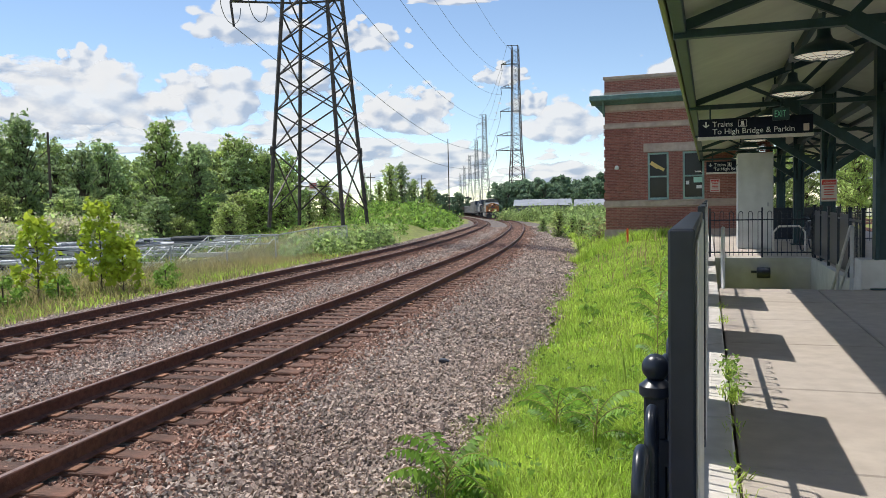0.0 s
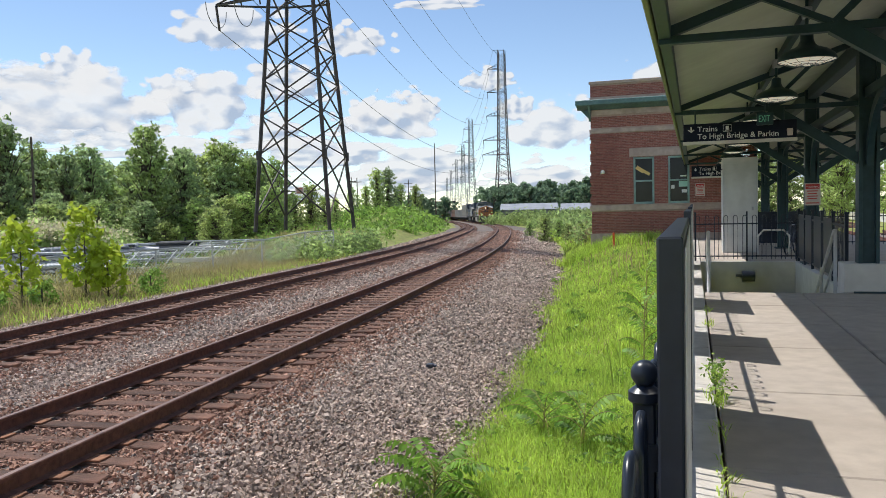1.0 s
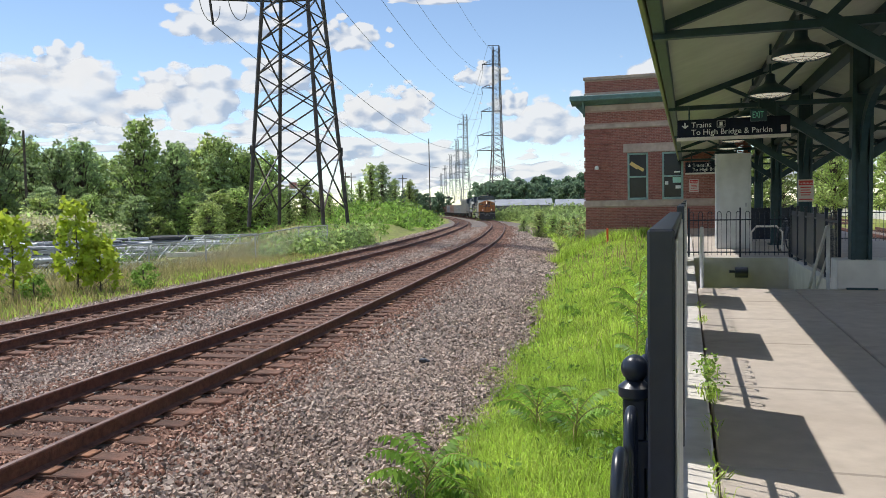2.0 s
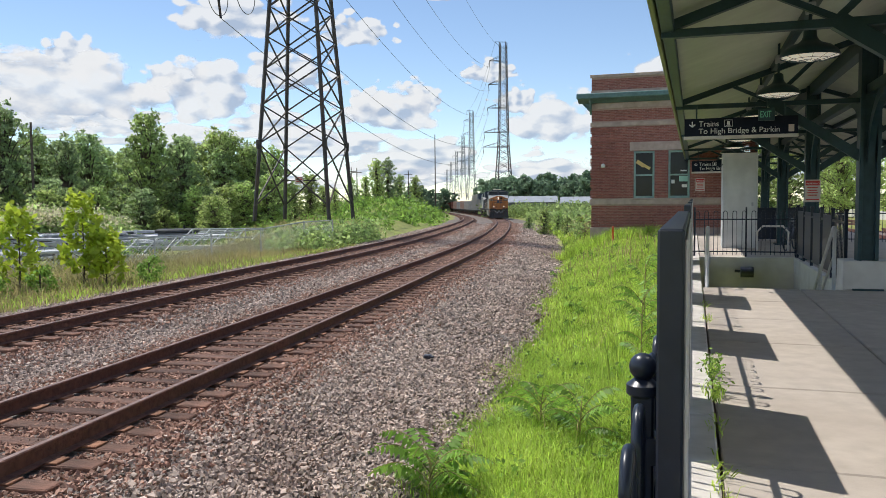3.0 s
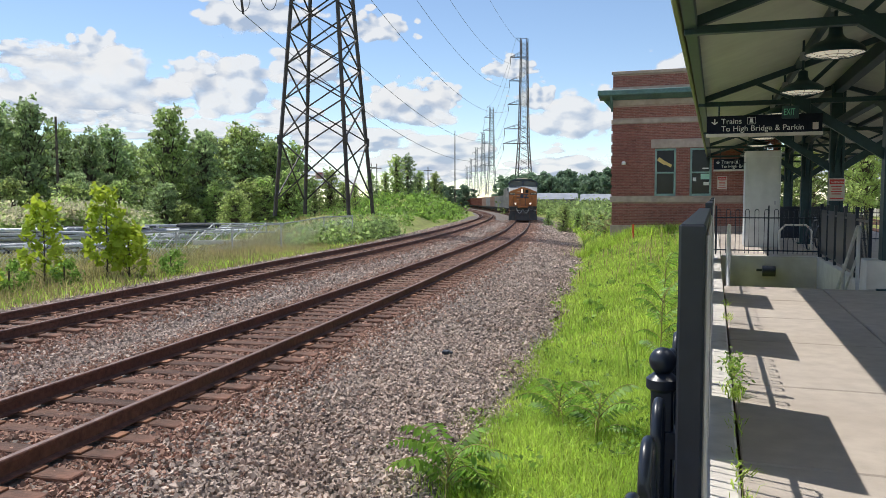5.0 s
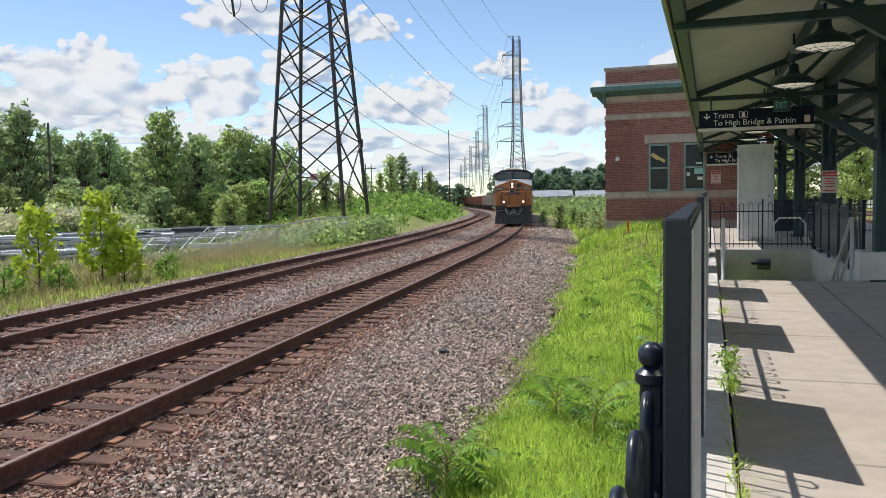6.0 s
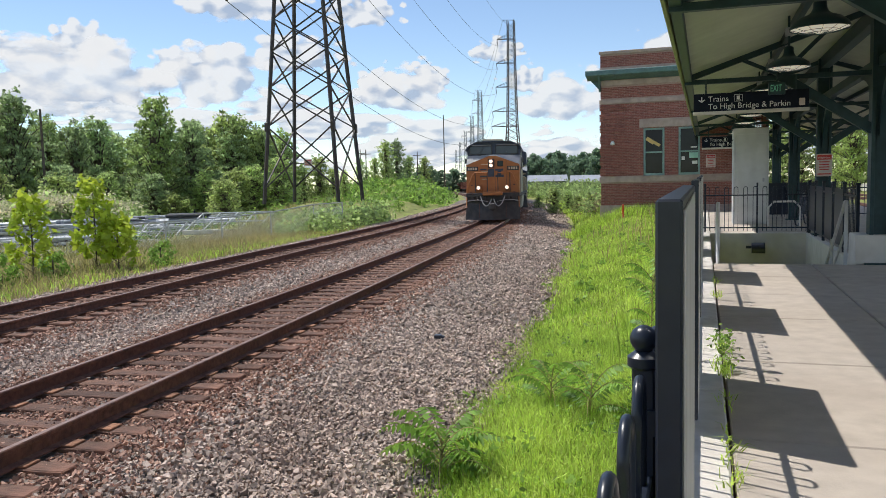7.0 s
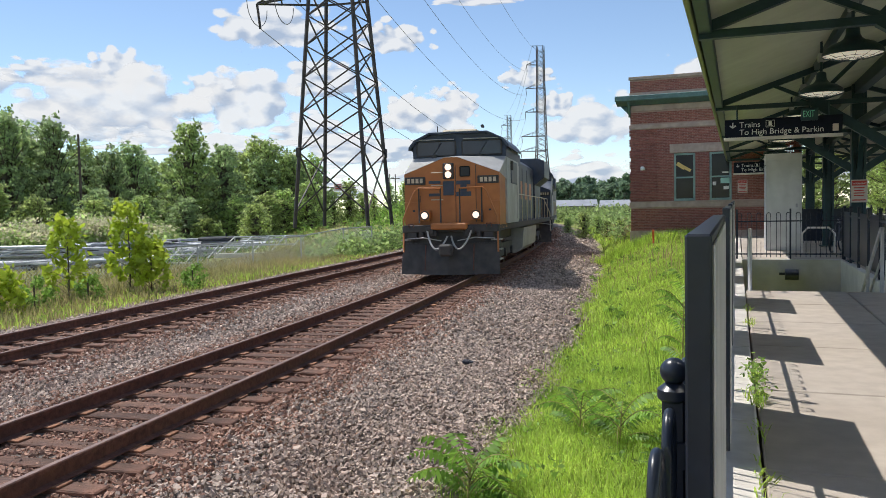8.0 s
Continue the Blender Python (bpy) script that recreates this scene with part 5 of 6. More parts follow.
def bogie(parent, y, axles, gauge=0.75, r=0.5):
    t = part("bogie", Builder().box(-0.9, 0.9, y - 0.25, y + 0.25, 0.55, 0.85, 0.03), M_SOOT, parent, "grimy wheel truck")
    for s in (-1.02, 1.02):
        f = Builder().prism([(y - axles[-1] - 0.5, 0.62), (y - axles[-1] - 0.35, 0.4), (y + axles[-1] + 0.35, 0.4), (y + axles[-1] + 0.5, 0.62), (y + axles[-1] + 0.3, 0.86), (y - axles[-1] - 0.3, 0.86)], s - 0.07, s + 0.07)
        part("side_frame", f, M_SOOT, t)
        for a in axles:
            part("axle_box", Builder().tube([(s, y + a, r), (s * 1.14, y + a, r)], 0.16, 10), M_SOOT, t)
    for a in axles:
        for s in (-gauge, gauge):
            part("wheel", Builder().tube([(s - 0.07, y + a, r), (s + 0.07, y + a, r)], r, 22), M_RAIL, t)


def locomotive(label, nose, upper, lit):
    """A six-axle wide-cab road engine; its nose is at -y."""
    e = thing("locomotive", (0, 0, 0), label, "locomotive", "engines")
    # nose, brow and cab
    body = along([(-1.5, 1.45), (1.5, 1.45), (1.5, 3.17), (0.2, 3.66), (-0.2, 3.66), (-1.5, 3.17)], -10.7, -8.9)
    n = part("nose", body, nose, e, "broad angular nose")
    part("brow", Builder().add([(-1.5, -10.7, 3.18), (-0.2, -10.7, 3.67), (0.2, -10.7, 3.67), (1.5, -10.7, 3.18), (1.55, -9.3, 3.74), (-1.55, -9.3, 3.74), (1.55, -9.25, 3.0), (-1.55, -9.25, 3.0), (0, -9.4, 3.8)],
                               [(0, 1, 8, 5), (1, 2, 8), (2, 3, 4, 8), (8, 4, 5), (3, 6, 4), (0, 5, 7)]), M_CABGREY, e, "grey slope below the windshield")
    part("cab", along([(-1.56, 1.58), (1.56, 1.58), (1.56, 3.72), (-1.56, 3.72)], -9.3, -5.9), M_CABGREY, e, "grey cab side")
    top = Builder()
    ring = [(-1.54, 3.72), (1.54, 3.72), (1.56, 4.06), (1.44, 4.28), (0.94, 4.52), (-0.94, 4.52), (-1.44, 4.28), (-1.56, 4.06)]
    along(ring, -9.3, -5.9, top)
    cab = part("cab_top", top, upper, e, "dark windshield surround and cab roof")
    part("visor", along([(-1.66, 4.02), (-1.64, 4.12), (-1.47, 4.33), (-0.96, 4.57), (0.96, 4.57), (1.47, 4.33), (1.64, 4.12), (1.66, 4.02), (1.6, 4.04), (1.43, 4.28), (0.94, 4.52), (-0.94, 4.52), (-1.43, 4.28), (-1.6, 4.04)], -9.5, -5.8), upper, e, "overhanging roof edge")
    for x0, x1 in ((-1.42, -0.09), (0.09, 1.42)):
        w = part("windshield", Builder().box(x0, x1, -9.335, -9.3, 3.8, 4.3, 0.01), M_SOOT, cab, "windshield frame")
        part("pane", Builder().box(x0 + 0.05, x1 - 0.05, -9.345, -9.33, 3.84, 4.26), M_WINDSHIELD, w, "windshield glass")
        part("sun_shade", Builder().box(x0 + 0.06, x1 - 0.06, -9.4, -9.33, 4.33, 4.36, 0.005), M_CABGREY, w, "pale drip rail over the windshield")
        part("wiper_box", Builder().box((x0 + x1) / 2 - 0.14, (x0 + x1) / 2 + 0.02, -9.41, -9.33, 3.74, 3.84, 0.01), M_SOOT, w)
        part("wiper", Builder().bar(((x0 + x1) / 2 - 0.1, -9.37, 3.84), ((x0 + x1) / 2 + 0.2, -9.37, 4.28), 0.02, 0.02), M_BLACK, w)
    for s in (-1, 1):
        w = part("side_window", Builder().box(min(s * 1.56, s * 1.585), max(s * 1.56, s * 1.585), -8.3, -6.6, 2.9, 3.66, 0.01), upper, cab)
        part("pane", Builder().box(min(s * 1.585, s * 1.592), max(s * 1.585, s * 1.592), -8.2, -6.7, 2.96, 3.6), M_DULLGLASS, w)
        part("door", Builder().box(min(s * 1.56, s * 1.58), max(s * 1.56, s * 1.58), -6.5, -5.95, 1.7, 3.6, 0.01), M_CABGREY, e, "cab side door")
        # number boards, kept blank
        nb = part("number_board", Builder().box(s * 1.15 - 0.33, s * 1.15 + 0.33, -10.74, -10.7, 2.84, 3.08, 0.01), M_SOOT, n, "dark number board")
        for q in range(4):
            part("number_bar", Builder().box(s * 1.15 - 0.25 + q * 0.135, s * 1.15 - 0.16 + q * 0.135, -10.748, -10.74, 2.89, 3.03), M_CREAM, nb)
        # ditch lights
        d = part("ditch_light", Builder().box(s * 0.8 - 0.16, s * 0.8 + 0.16, -11.0, -10.7, 1.72, 2.04, 0.02), nose if lit else M_SOOT, e)
        part("bezel", Builder().tube([(s * 0.8, -11.0, 1.88), (s * 0.8, -11.03, 1.88)], 0.14, 18), M_SOOT, d)
        part("lens", Builder().tube([(s * 0.8, -11.03, 1.88), (s * 0.8, -11.05, 1.88)], 0.1, 16), M_HEADLIGHT if lit else M_GLASS, d, "lit ditch lamp" if lit else "dark lamp")
        # nose grab irons and corner handrails
        part("corner_rail", Builder().tube([(s * 0.3, -10.98, 2.7), (s * 1.0, -10.98, 2.72), (s * 1.12, -11.0, 2.62), (s * 1.46, -11.05, 1.8), (s * 1.48, -11.05, 0.75)], 0.028, 8), nose if lit else M_CREAM, e, "painted corner handrail", smooth=True)
        part("rail_post", Builder().tube([(s * 0.3, -10.98, 1.65), (s * 0.3, -10.98, 2.71)], 0.024, 8), M_SOOT, e, smooth=True)
        part("rail_post", Builder().tube([(s * 0.98, -10.98, 1.65), (s * 0.98, -10.98, 2.71)], 0.024, 8), M_SOOT, e, smooth=True)
        part("corner_panel", Builder().box(min(s * 0.98, s * 1.5), max(s * 0.98, s * 1.5), -10.73, -10.7, 1.62, 2.3, 0.01), nose, n)
        part("latch", Builder().box(s * 1.2 - 0.04, s * 1.2 + 0.04, -10.75, -10.73, 2.0, 2.06, 0.005), M_SOOT, n)
        part("lifting_lug", Builder().tube([(s * 1.28, -11.08, 1.5), (s * 1.28, -11.14, 1.62), (s * 1.14, -11.14, 1.62), (s * 1.14, -11.08, 1.5)], 0.022, 6), M_RAIL, e)
        part("junction_box", Builder().box(s * 0.62 - 0.14, s * 0.62 + 0.14, -11.14, -10.95, 1.28, 1.52, 0.03), M_SOOT, e)
        part("step_well", Builder().box(min(s * 1.2, s * 1.5), max(s * 1.2, s * 1.5), -11.0, -10.5, 0.45, 1.45, 0.02), M_SOOT, e)
        for z in (0.5, 0.8, 1.1):
            part("step", Builder().box(min(s * 1.25, s * 1.56), max(s * 1.25, s * 1.56), -11.03, -10.5, z, z + 0.04), M_CABGREY, e)
        part("mirror", Builder().box(s * 1.68 - 0.04, s * 1.68 + 0.04, -9.0, -8.85, 3.3, 3.6, 0.01), M_SOOT, cab)
    hl = part("headlight_box", Builder().box(-0.26, 0.08, -10.76, -10.7, 3.0, 3.49, 0.015), M_SOOT, n, "stacked headlight housing")
    for z in (3.13, 3.36):
        part("lens", Builder().tube([(-0.09, -10.76, z), (-0.09, -10.785, z)], 0.1, 18), M_HEADLIGHT if lit else M_GLASS, hl, "lit headlight" if lit else "dark headlight")
    nd = part("nose_door", Builder().box(0.14, 0.76, -10.715, -10.7, 1.66, 3.42, 0.006), nose, n, "nose door")
    part("door_window", Builder().box(0.27, 0.6, -10.735, -10.715, 3.06, 3.38, 0.03), M_GLASS, nd)
    part("door_seam", Builder().box(0.125, 0.14, -10.72, -10.7, 1.66, 3.42), M_SOOT, nd)
    part("door_seam", Builder().box(0.76, 0.775, -10.72, -10.7, 1.66, 3.42), M_SOOT, nd)
    for x in (-1.0, -0.35):
        part("panel_seam", Builder().box(x, x + 0.015, -10.712, -10.7, 1.62, 2.5), M_SOOT, n)
    # emblem as plain shapes
    for x0, x1, z0, z1 in ((-0.72, -0.34, 2.86, 2.95), (-0.72, -0.34, 2.47, 2.56), (-0.26, 0.08, 2.49, 2.93), (0.15, 0.6, 2.82, 2.94), (0.28, 0.48, 2.6, 2.82), (0.15, 0.62, 2.46, 2.6)):
        part("emblem_block", Builder().box(x0, x1, -10.722, -10.716, z0, z1, 0.004), M_NAVY if lit else M_CABGREY, n, "plain dark emblem block")
    for z in (2.36, 2.8, 3.2):
        part("grab_iron", Builder().tube([(-0.62, -10.72, z), (-0.62, -10.8, z), (-0.28, -10.8, z), (-0.28, -10.72, z)], 0.018, 5), M_CREAM, n)
    # front deck, plow, coupler and hoses
    part("front_sill", Builder().box(-1.5, 1.5, -11.1, -10.4, 1.36, 1.58, 0.02), M_SOOT, e, "front walkway sill")
    part("anticlimber", Builder().box(-0.56, 0.56, -11.3, -10.7, 1.44, 1.64, 0.04), nose, e)
    part("buffer_beam", Builder().box(-1.45, 1.45, -10.95, -10.7, 0.7, 1.38, 0.02), M_SOOT, e)
    part("plow", Builder().add([(-1.5, -11.0, 1.0), (-1.54, -11.15, 0.09), (0, -11.5, 0.07), (1.54, -11.15, 0.09), (1.5, -11.0, 1.0), (0, -11.22, 1.0), (-1.5, -10.9, 1.0), (-1.5, -10.9, 0.09), (1.5, -10.9, 0.09), (1.5, -10.9, 1.0)],
                               [(0, 1, 2, 5), (5, 2, 3, 4), (0, 6, 7, 1), (4, 3, 8, 9), (6, 9, 8, 7), (0, 5, 4, 9, 6), (1, 7, 8, 3, 2)]), M_SOOT, e, "dark snow plow")
    c = Builder().box(-0.14, 0.14, -11.75, -10.9, 0.72, 0.98, 0.04).box(-0.2, 0.2, -11.9, -11.6, 0.66, 1.02, 0.06)
    part("coupler", c, M_SOOT, e, "knuckle coupler")
    for s in (-1, 1):
        pts = [(s * (0.06 + 0.62 * q), -11.2 - 0.3 * math.sin(math.pi * q), 1.4 - 0.16 * (1 - q) - 0.46 * math.sin(math.pi * q) ** 0.8) for q in np.linspace(0, 1, 15)]
        part("plow_seam", Builder().bar((s * 0.75, -11.32, 0.2), (s * 0.75, -11.14, 0.98), 0.03, 0.02), M_RAIL, e)
        part("plow_lip", Builder().bar((0, -11.22, 1.01), (s * 1.45, -11.02, 1.01), 0.05, 0.03), M_SOOT, e)
        part("sand_box", Builder().box(s * 1.2 - 0.16, s * 1.2 + 0.16, -11.08, -10.95, 1.12, 1.4, 0.03), M_SOOT, e)
        part("air_hose", Builder().tube(pts, 0.03, 7), M_CABGREY if lit else M_SOOT, e, smooth=True)
        part("hose_valve", Builder().box(s * 0.9 - 0.06, s * 0.9 + 0.06, -11.15, -10.95, 1.15, 1.4, 0.02), M_SOOT, e)
        part("cable_socket", Builder().box(s * 0.5 - 0.1, s * 0.5 + 0.1, -11.12, -10.95, 1.22, 1.42, 0.02), M_SOOT, e)
        part("uncoupling_lever", Builder().tube([(s * 0.25, -11.2, 1.1), (s * 0.8, -11.25, 1.2), (s * 1.4, -11.15, 1.16)], 0.016, 5), M_CABGREY, e)
    # frame, hood, radiators
    part("deck", Builder().box(-1.5, 1.5, -10.5, 11.0, 1.36, 1.58, 0.02), M_SOOT, e, "side walkway")
    part("underframe", Builder().box(-0.9, 0.9, -10.6, 10.8, 0.95, 1.36, 0.02), M_SOOT, e)
    part("hood", along([(-0.92, 1.58), (0.92, 1.58), (0.92, 4.1), (0.6, 4.36), (-0.6, 4.36), (-0.92, 4.1)], -5.9, 7.0), M_NAVY, e, "long dark blue engine hood")
    part("blower_box", Builder().box(-1.35, 1.35, -5.85, -3.2, 1.6, 4.2, 0.05), M_NAVY, e)
    part("stripe_panel", Builder().box(0.92, 0.935, -3.1, 6.6, 2.5, 3.3, 0.004), nose, e, "painted side panel")
    part("stripe_panel", Builder().box(-0.935, -0.92, -3.1, 6.6, 2.5, 3.3, 0.004), nose, e, "painted side panel")
    part("radiator", along([(-1.0, 1.58), (1.0, 1.58), (1.0, 3.3), (1.52, 3.7), (1.52, 4.55), (1.2, 4.7), (-1.2, 4.7), (-1.52, 4.55), (-1.52, 3.7), (-1.0, 3.3)], 7.0, 10.6), M_NAVY, e, "flared radiator section")
    part("exhaust_stack", Builder().box(-0.3, 0.3, 1.2, 2.6, 4.3, 4.55, 0.04), M_SOOT, e)
    part("air_unit", Builder().box(-0.7, 0.5, -8.6, -6.6, 4.56, 4.74, 0.06), M_CREAM, e, "pale roof unit")
    part("horn", Builder().tube([(0.75, -8.8, 4.76), (0.75, -9.1, 4.76)], 0.03, 8, 0.06), M_SOOT, e)
    part("antenna", Builder().tube([(-0.85, -8.6, 4.6), (-0.85, -8.6, 4.86)], 0.015, 5), M_SOOT, e)
    for i in range(9):
        y = -2.9 + i * 1.08
        for s in (-1, 1):
            part("hood_door", Builder().box(min(s * 0.92, s * 0.945), max(s * 0.92, s * 0.945), y, y + 0.98, 1.75, 2.45 if i % 2 else 3.9, 0.01), M_NAVY, e)
    for s in (-1, 1):
        posts = [-5.6 + 1.9 * i for i in range(9)]
        for y in posts:
            part("stanchion", Builder().tube([(s * 1.46, y, 1.45), (s * 1.46, y, 2.6)], 0.02, 5), M_CREAM, e)
        part("handrail", Builder().tube([(s * 1.46, posts[0], 2.6), (s * 1.46, posts[-1], 2.6)], 0.02, 5), M_CREAM, e)
    part("fuel_tank", along([(-1.35, 0.5), (-1.1, 0.28), (1.1, 0.28), (1.35, 0.5), (1.42, 1.3), (-1.42, 1.3)], -2.9, 2.9), M_CABGREY if lit else M_SOOT, e, "pale fuel tank")
    bogie(e, -6.6, (-1.9, 0, 1.9)), bogie(e, 6.6, (-1.9, 0, 1.9))
    return e


TRAIN.append((locomotive("faded yellow freight locomotive with dark blue hood and lit headlights", M_YELLOW, M_NAVY, True), 11.2))
TRAIN.append((locomotive("dark blue trailing freight locomotive", M_NAVY, M_NAVY, False), 34.6))


def wagon(label, length, height, mat, ribs, open_top):
    w = thing("freight_wagon", (0, 0, 0), label, "freight wagon", "train wagons")
    h = length / 2
    body = Builder().box(-1.45, 1.45, -h, h, 1.1, height, 0.03)
    if open_top:
        body = Builder()
        for x0, x1, y0, y1 in ((-1.45, -1.38, -h, h), (1.38, 1.45, -h, h), (-1.38, 1.38, -h, -h + 0.08), (-1.38, 1.38, h - 0.08, h)):
            body.box(x0, x1, y0, y1, 1.1, height)
        body.box(-1.38, 1.38, -h + 0.08, h - 0.08, 1.1, 1.25)
    part("body", body, mat, w)
    for i in range(ribs + 1):
        y = -h + 0.15 + (length - 0.3) * i / ribs
        for s in (-1, 1):
            part("rib", Builder().box(min(s * 1.45, s * 1.54), max(s * 1.45, s * 1.54), y - 0.06, y + 0.06, 1.1, height - 0.05), mat, w)
    for y in (-h, h):
        for z in (1.5, 1.95, 2.4, 2.85):
            part("ladder_rung", Builder().tube([(0.95, y + math.copysign(0.05, y), z), (1.4, y + math.copysign(0.05, y), z)], 0.015, 4), M_SOOT, w)
    part("sill", Builder().box(-1.3, 1.3, -h - 0.1, h + 0.1, 0.85, 1.1, 0.02), M_SOOT, w)
    for s in (-1, 1):
        part("coupler", Builder().box(-0.13, 0.13, min(s * h, s * (h + 0.85)), max(s * h, s * (h + 0.85)), 0.72, 0.98, 0.03), M_SOOT, w)
    bogie(w, -h + 2.2, (-0.9, 0.9), r=0.45), bogie(w, h - 2.2, (-0.9, 0.9), r=0.45)
    return w


gap = 46.4
M_TAN = material("faded_pink_wagon_paint", (0.42, 0.29, 0.23), (0.52, 0.37, 0.3), 2.0, 0.7, stain=(0.3, 0.2, 0.16), stain_scale=0.6)
LOADS = [("tall boxy dirty white boxcar", 16.0, 4.6, M_WHITECAR, 10, False)] + [("pale grey ribbed hopper wagon", 13.5, 3.4, M_CABGREY, 8, True), ("pale dirty white ribbed wagon", 14.5, 3.3, M_WHITECAR, 9, False), ("faded pink ribbed freight wagon", 14.5, 3.5, M_TAN, 9, True),
    ("pale grey ribbed hopper wagon", 13.5, 3.3, M_CABGREY, 8, True), ("faded pink ribbed freight wagon", 14.5, 3.5, M_TAN, 9, False)] + [("rust-brown ribbed open freight wagon", 15.5, 3.4, M_RUSTCAR, 9, True)] * 7
for label, length, height, mat, ribs, open_top in LOADS:
    TRAIN.append((wagon(label, length, height, mat, ribs, open_top), gap + length / 2 + 0.8))
    gap += length + 1.6


# ---- plants ----
def blade_field(name, spots, heights, width, mat, label, lean=0.35, category="grass"):
    """Bent grass blades on many spots, one sheet of stuff."""
    n = len(spots)
    a = rng.uniform(0, 2 * math.pi, n)
    side = np.stack([np.cos(a), np.sin(a), np.zeros(n)], 1) * (width * rng.uniform(0.6, 1.5, n))[:, None]
    tilt = rng.normal(0, lean, (n, 2))
    h = heights * rng.uniform(0.55, 1.2, n)
    mid = spots + np.stack([tilt[:, 0] * h * 0.3, tilt[:, 1] * h * 0.3, h * 0.6], 1)
    tip = spots + np.stack([tilt[:, 0] * h, tilt[:, 1] * h, h * (1 - 0.25 * np.abs(tilt).sum(1))], 1)
    v = np.stack([spots - side, spots + side, mid + side * 0.7, mid - side * 0.7, tip], 1).reshape(-1, 3)
    b = Builder()
    b.v = [tuple(p) for p in v.tolist()]
    b.f = [f for i in range(n) for f in ((5 * i, 5 * i + 1, 5 * i + 2, 5 * i + 3), (5 * i + 3, 5 * i + 2, 5 * i + 4))]
    return tagged(part(name, b, mat), label, category, kind="stuff")


def scatter(n, x0, x1, y0, y1, keep):
    x, y = rng.uniform(x0, x1, n), rng.uniform(y0, y1, n)
    s, u = track_uv(x, y)
    k = keep(s, u, x, y)
    x, y = x[k], y[k]
    return np.stack([x, y, ground_z(x, y) - 0.02], 1)


def grass_side(s, u, x, y):
    """The grass strip's ragged border with the ballast."""
    edge = np.interp(y, [4, 8, 12, 21, 34, 60], [4.2, 4.25, 4.15, 4.15, 4.3, 4.0])
    return (u > edge + 0.35 * np.sin(y * 1.9) * np.sin(y * 0.77 + 1) + rng.normal(0, 0.22, len(u))) & (x < -0.22)


p = scatter(100000, -4.5, -0.2, 3.5, 13, grass_side)
blade_field("lush_grass", p, np.full(len(p), 0.2), 0.006, M_GRASS, "lush bright green grass beside the platform")
p = scatter(75000, -8.5, -0.2, 13, 36, grass_side)
blade_field("lush_grass", p, np.where(p[:, 0] > -1.4, 0.34, np.interp(p[:, 1], [18, 30, 34.2, 34.6], [0.2, 0.13, 0.13, 0.6])), 0.011, M_GRASS, "lush bright green grass beside the platform")
p = scatter(32000, -28, 2, 34, 95, lambda s, u, x, y: (u > 4.6) & ((x < -4.6) | (y < 35.5)))
blade_field("meadow_grass", p, np.full(len(p), 0.45), 0.035, M_GRASS, "green meadow grass before the far wood")
p = scatter(450, -4.4, -0.25, 22, 35.8, grass_side)
blade_field("tall_weeds", p, rng.uniform(0.2, 0.6, len(p)) * np.where(p[:, 0] > -2.6, 1.3, 0.8), 0.014, M_WEED, "tall seeding weeds before the station house", 0.25, "weeds")
p = scatter(500, -1.25, -0.25, 9, 24, grass_side)
blade_field("tall_weeds", p, rng.uniform(0.35, 0.9, len(p)), 0.01, M_GRASS, "tall seeding weeds along the fence", 0.2, "weeds")
p = scatter(70000, -27, -11, 6, 45, lambda s, u, x, y: (u < -8.1 + rng.normal(0, 0.25, len(u))) & (u > -19))
blade_field("dry_weeds", p, np.interp(track_uv(p[:, 0], p[:, 1])[1], [-14, -11, -8.5], [0.95, 0.75, 0.25]), 0.016, M_WEED, "tall dry weeds along the far track", 0.25, "weeds")
p = scatter(26000, -27, -11, 6, 45, lambda s, u, x, y: (u < -8.0 + rng.normal(0, 0.3, len(u))) & (u > -18))
blade_field("green_weeds", p, np.interp(track_uv(p[:, 0], p[:, 1])[1], [-14, -11, -8.0], [0.7, 0.55, 0.3]), 0.018, M_GRASS, "green weeds along the far track", 0.3, "weeds")
p = scatter(14000, -75, -20, 22, 80, lambda s, u, x, y: (u < -15))
blade_field("yard_grass", p, np.full(len(p), 0.5), 0.04, M_WEED, "rough grass in the yard", 0.3, "weeds")


def broadleaf(n, x0, x1, y0, y1, keep, size, label):
    b = Builder()
    for q in scatter(n, x0, x1, y0, y1, keep):
        leaf_cloud(b, q + np.array([0, 0, 0.12]), (0.14, 0.14, 0.12), 30, size)
    tagged(part("broadleaf_weeds", b, M_LEAF_FROND), label, "weeds", kind="stuff")


p = scatter(20000, -4.5, -0.2, -9, 3.5, grass_side)
blade_field("lush_grass", p, np.full(len(p), 0.22), 0.012, M_GRASS, "lush bright green grass beside the platform")
broadleaf(130, -4.2, -0.3, 4, 14, grass_side, 0.03, "small broad-leaved weeds in the grass")
broadleaf(70, -8, -0.3, 14, 32, grass_side, 0.05, "small broad-leaved weeds in the grass")
broadleaf(500, -26, -11, 8, 42, lambda s, u, x, y: (u < -8.6) & (u > -16), 0.06, "broad-leaved weeds along the far track")


def thicket(name, spots, radii, count, size, mat, label, category="bushes"):
    b = Builder()
    for q in spots:
        s = rng.uniform(0.7, 1.3)
        leaf_cloud(b, q, (radii[0] * s, radii[0] * s, radii[1] * s), count, size)
    return tagged(part(name, b, mat), label, category, kind="stuff")


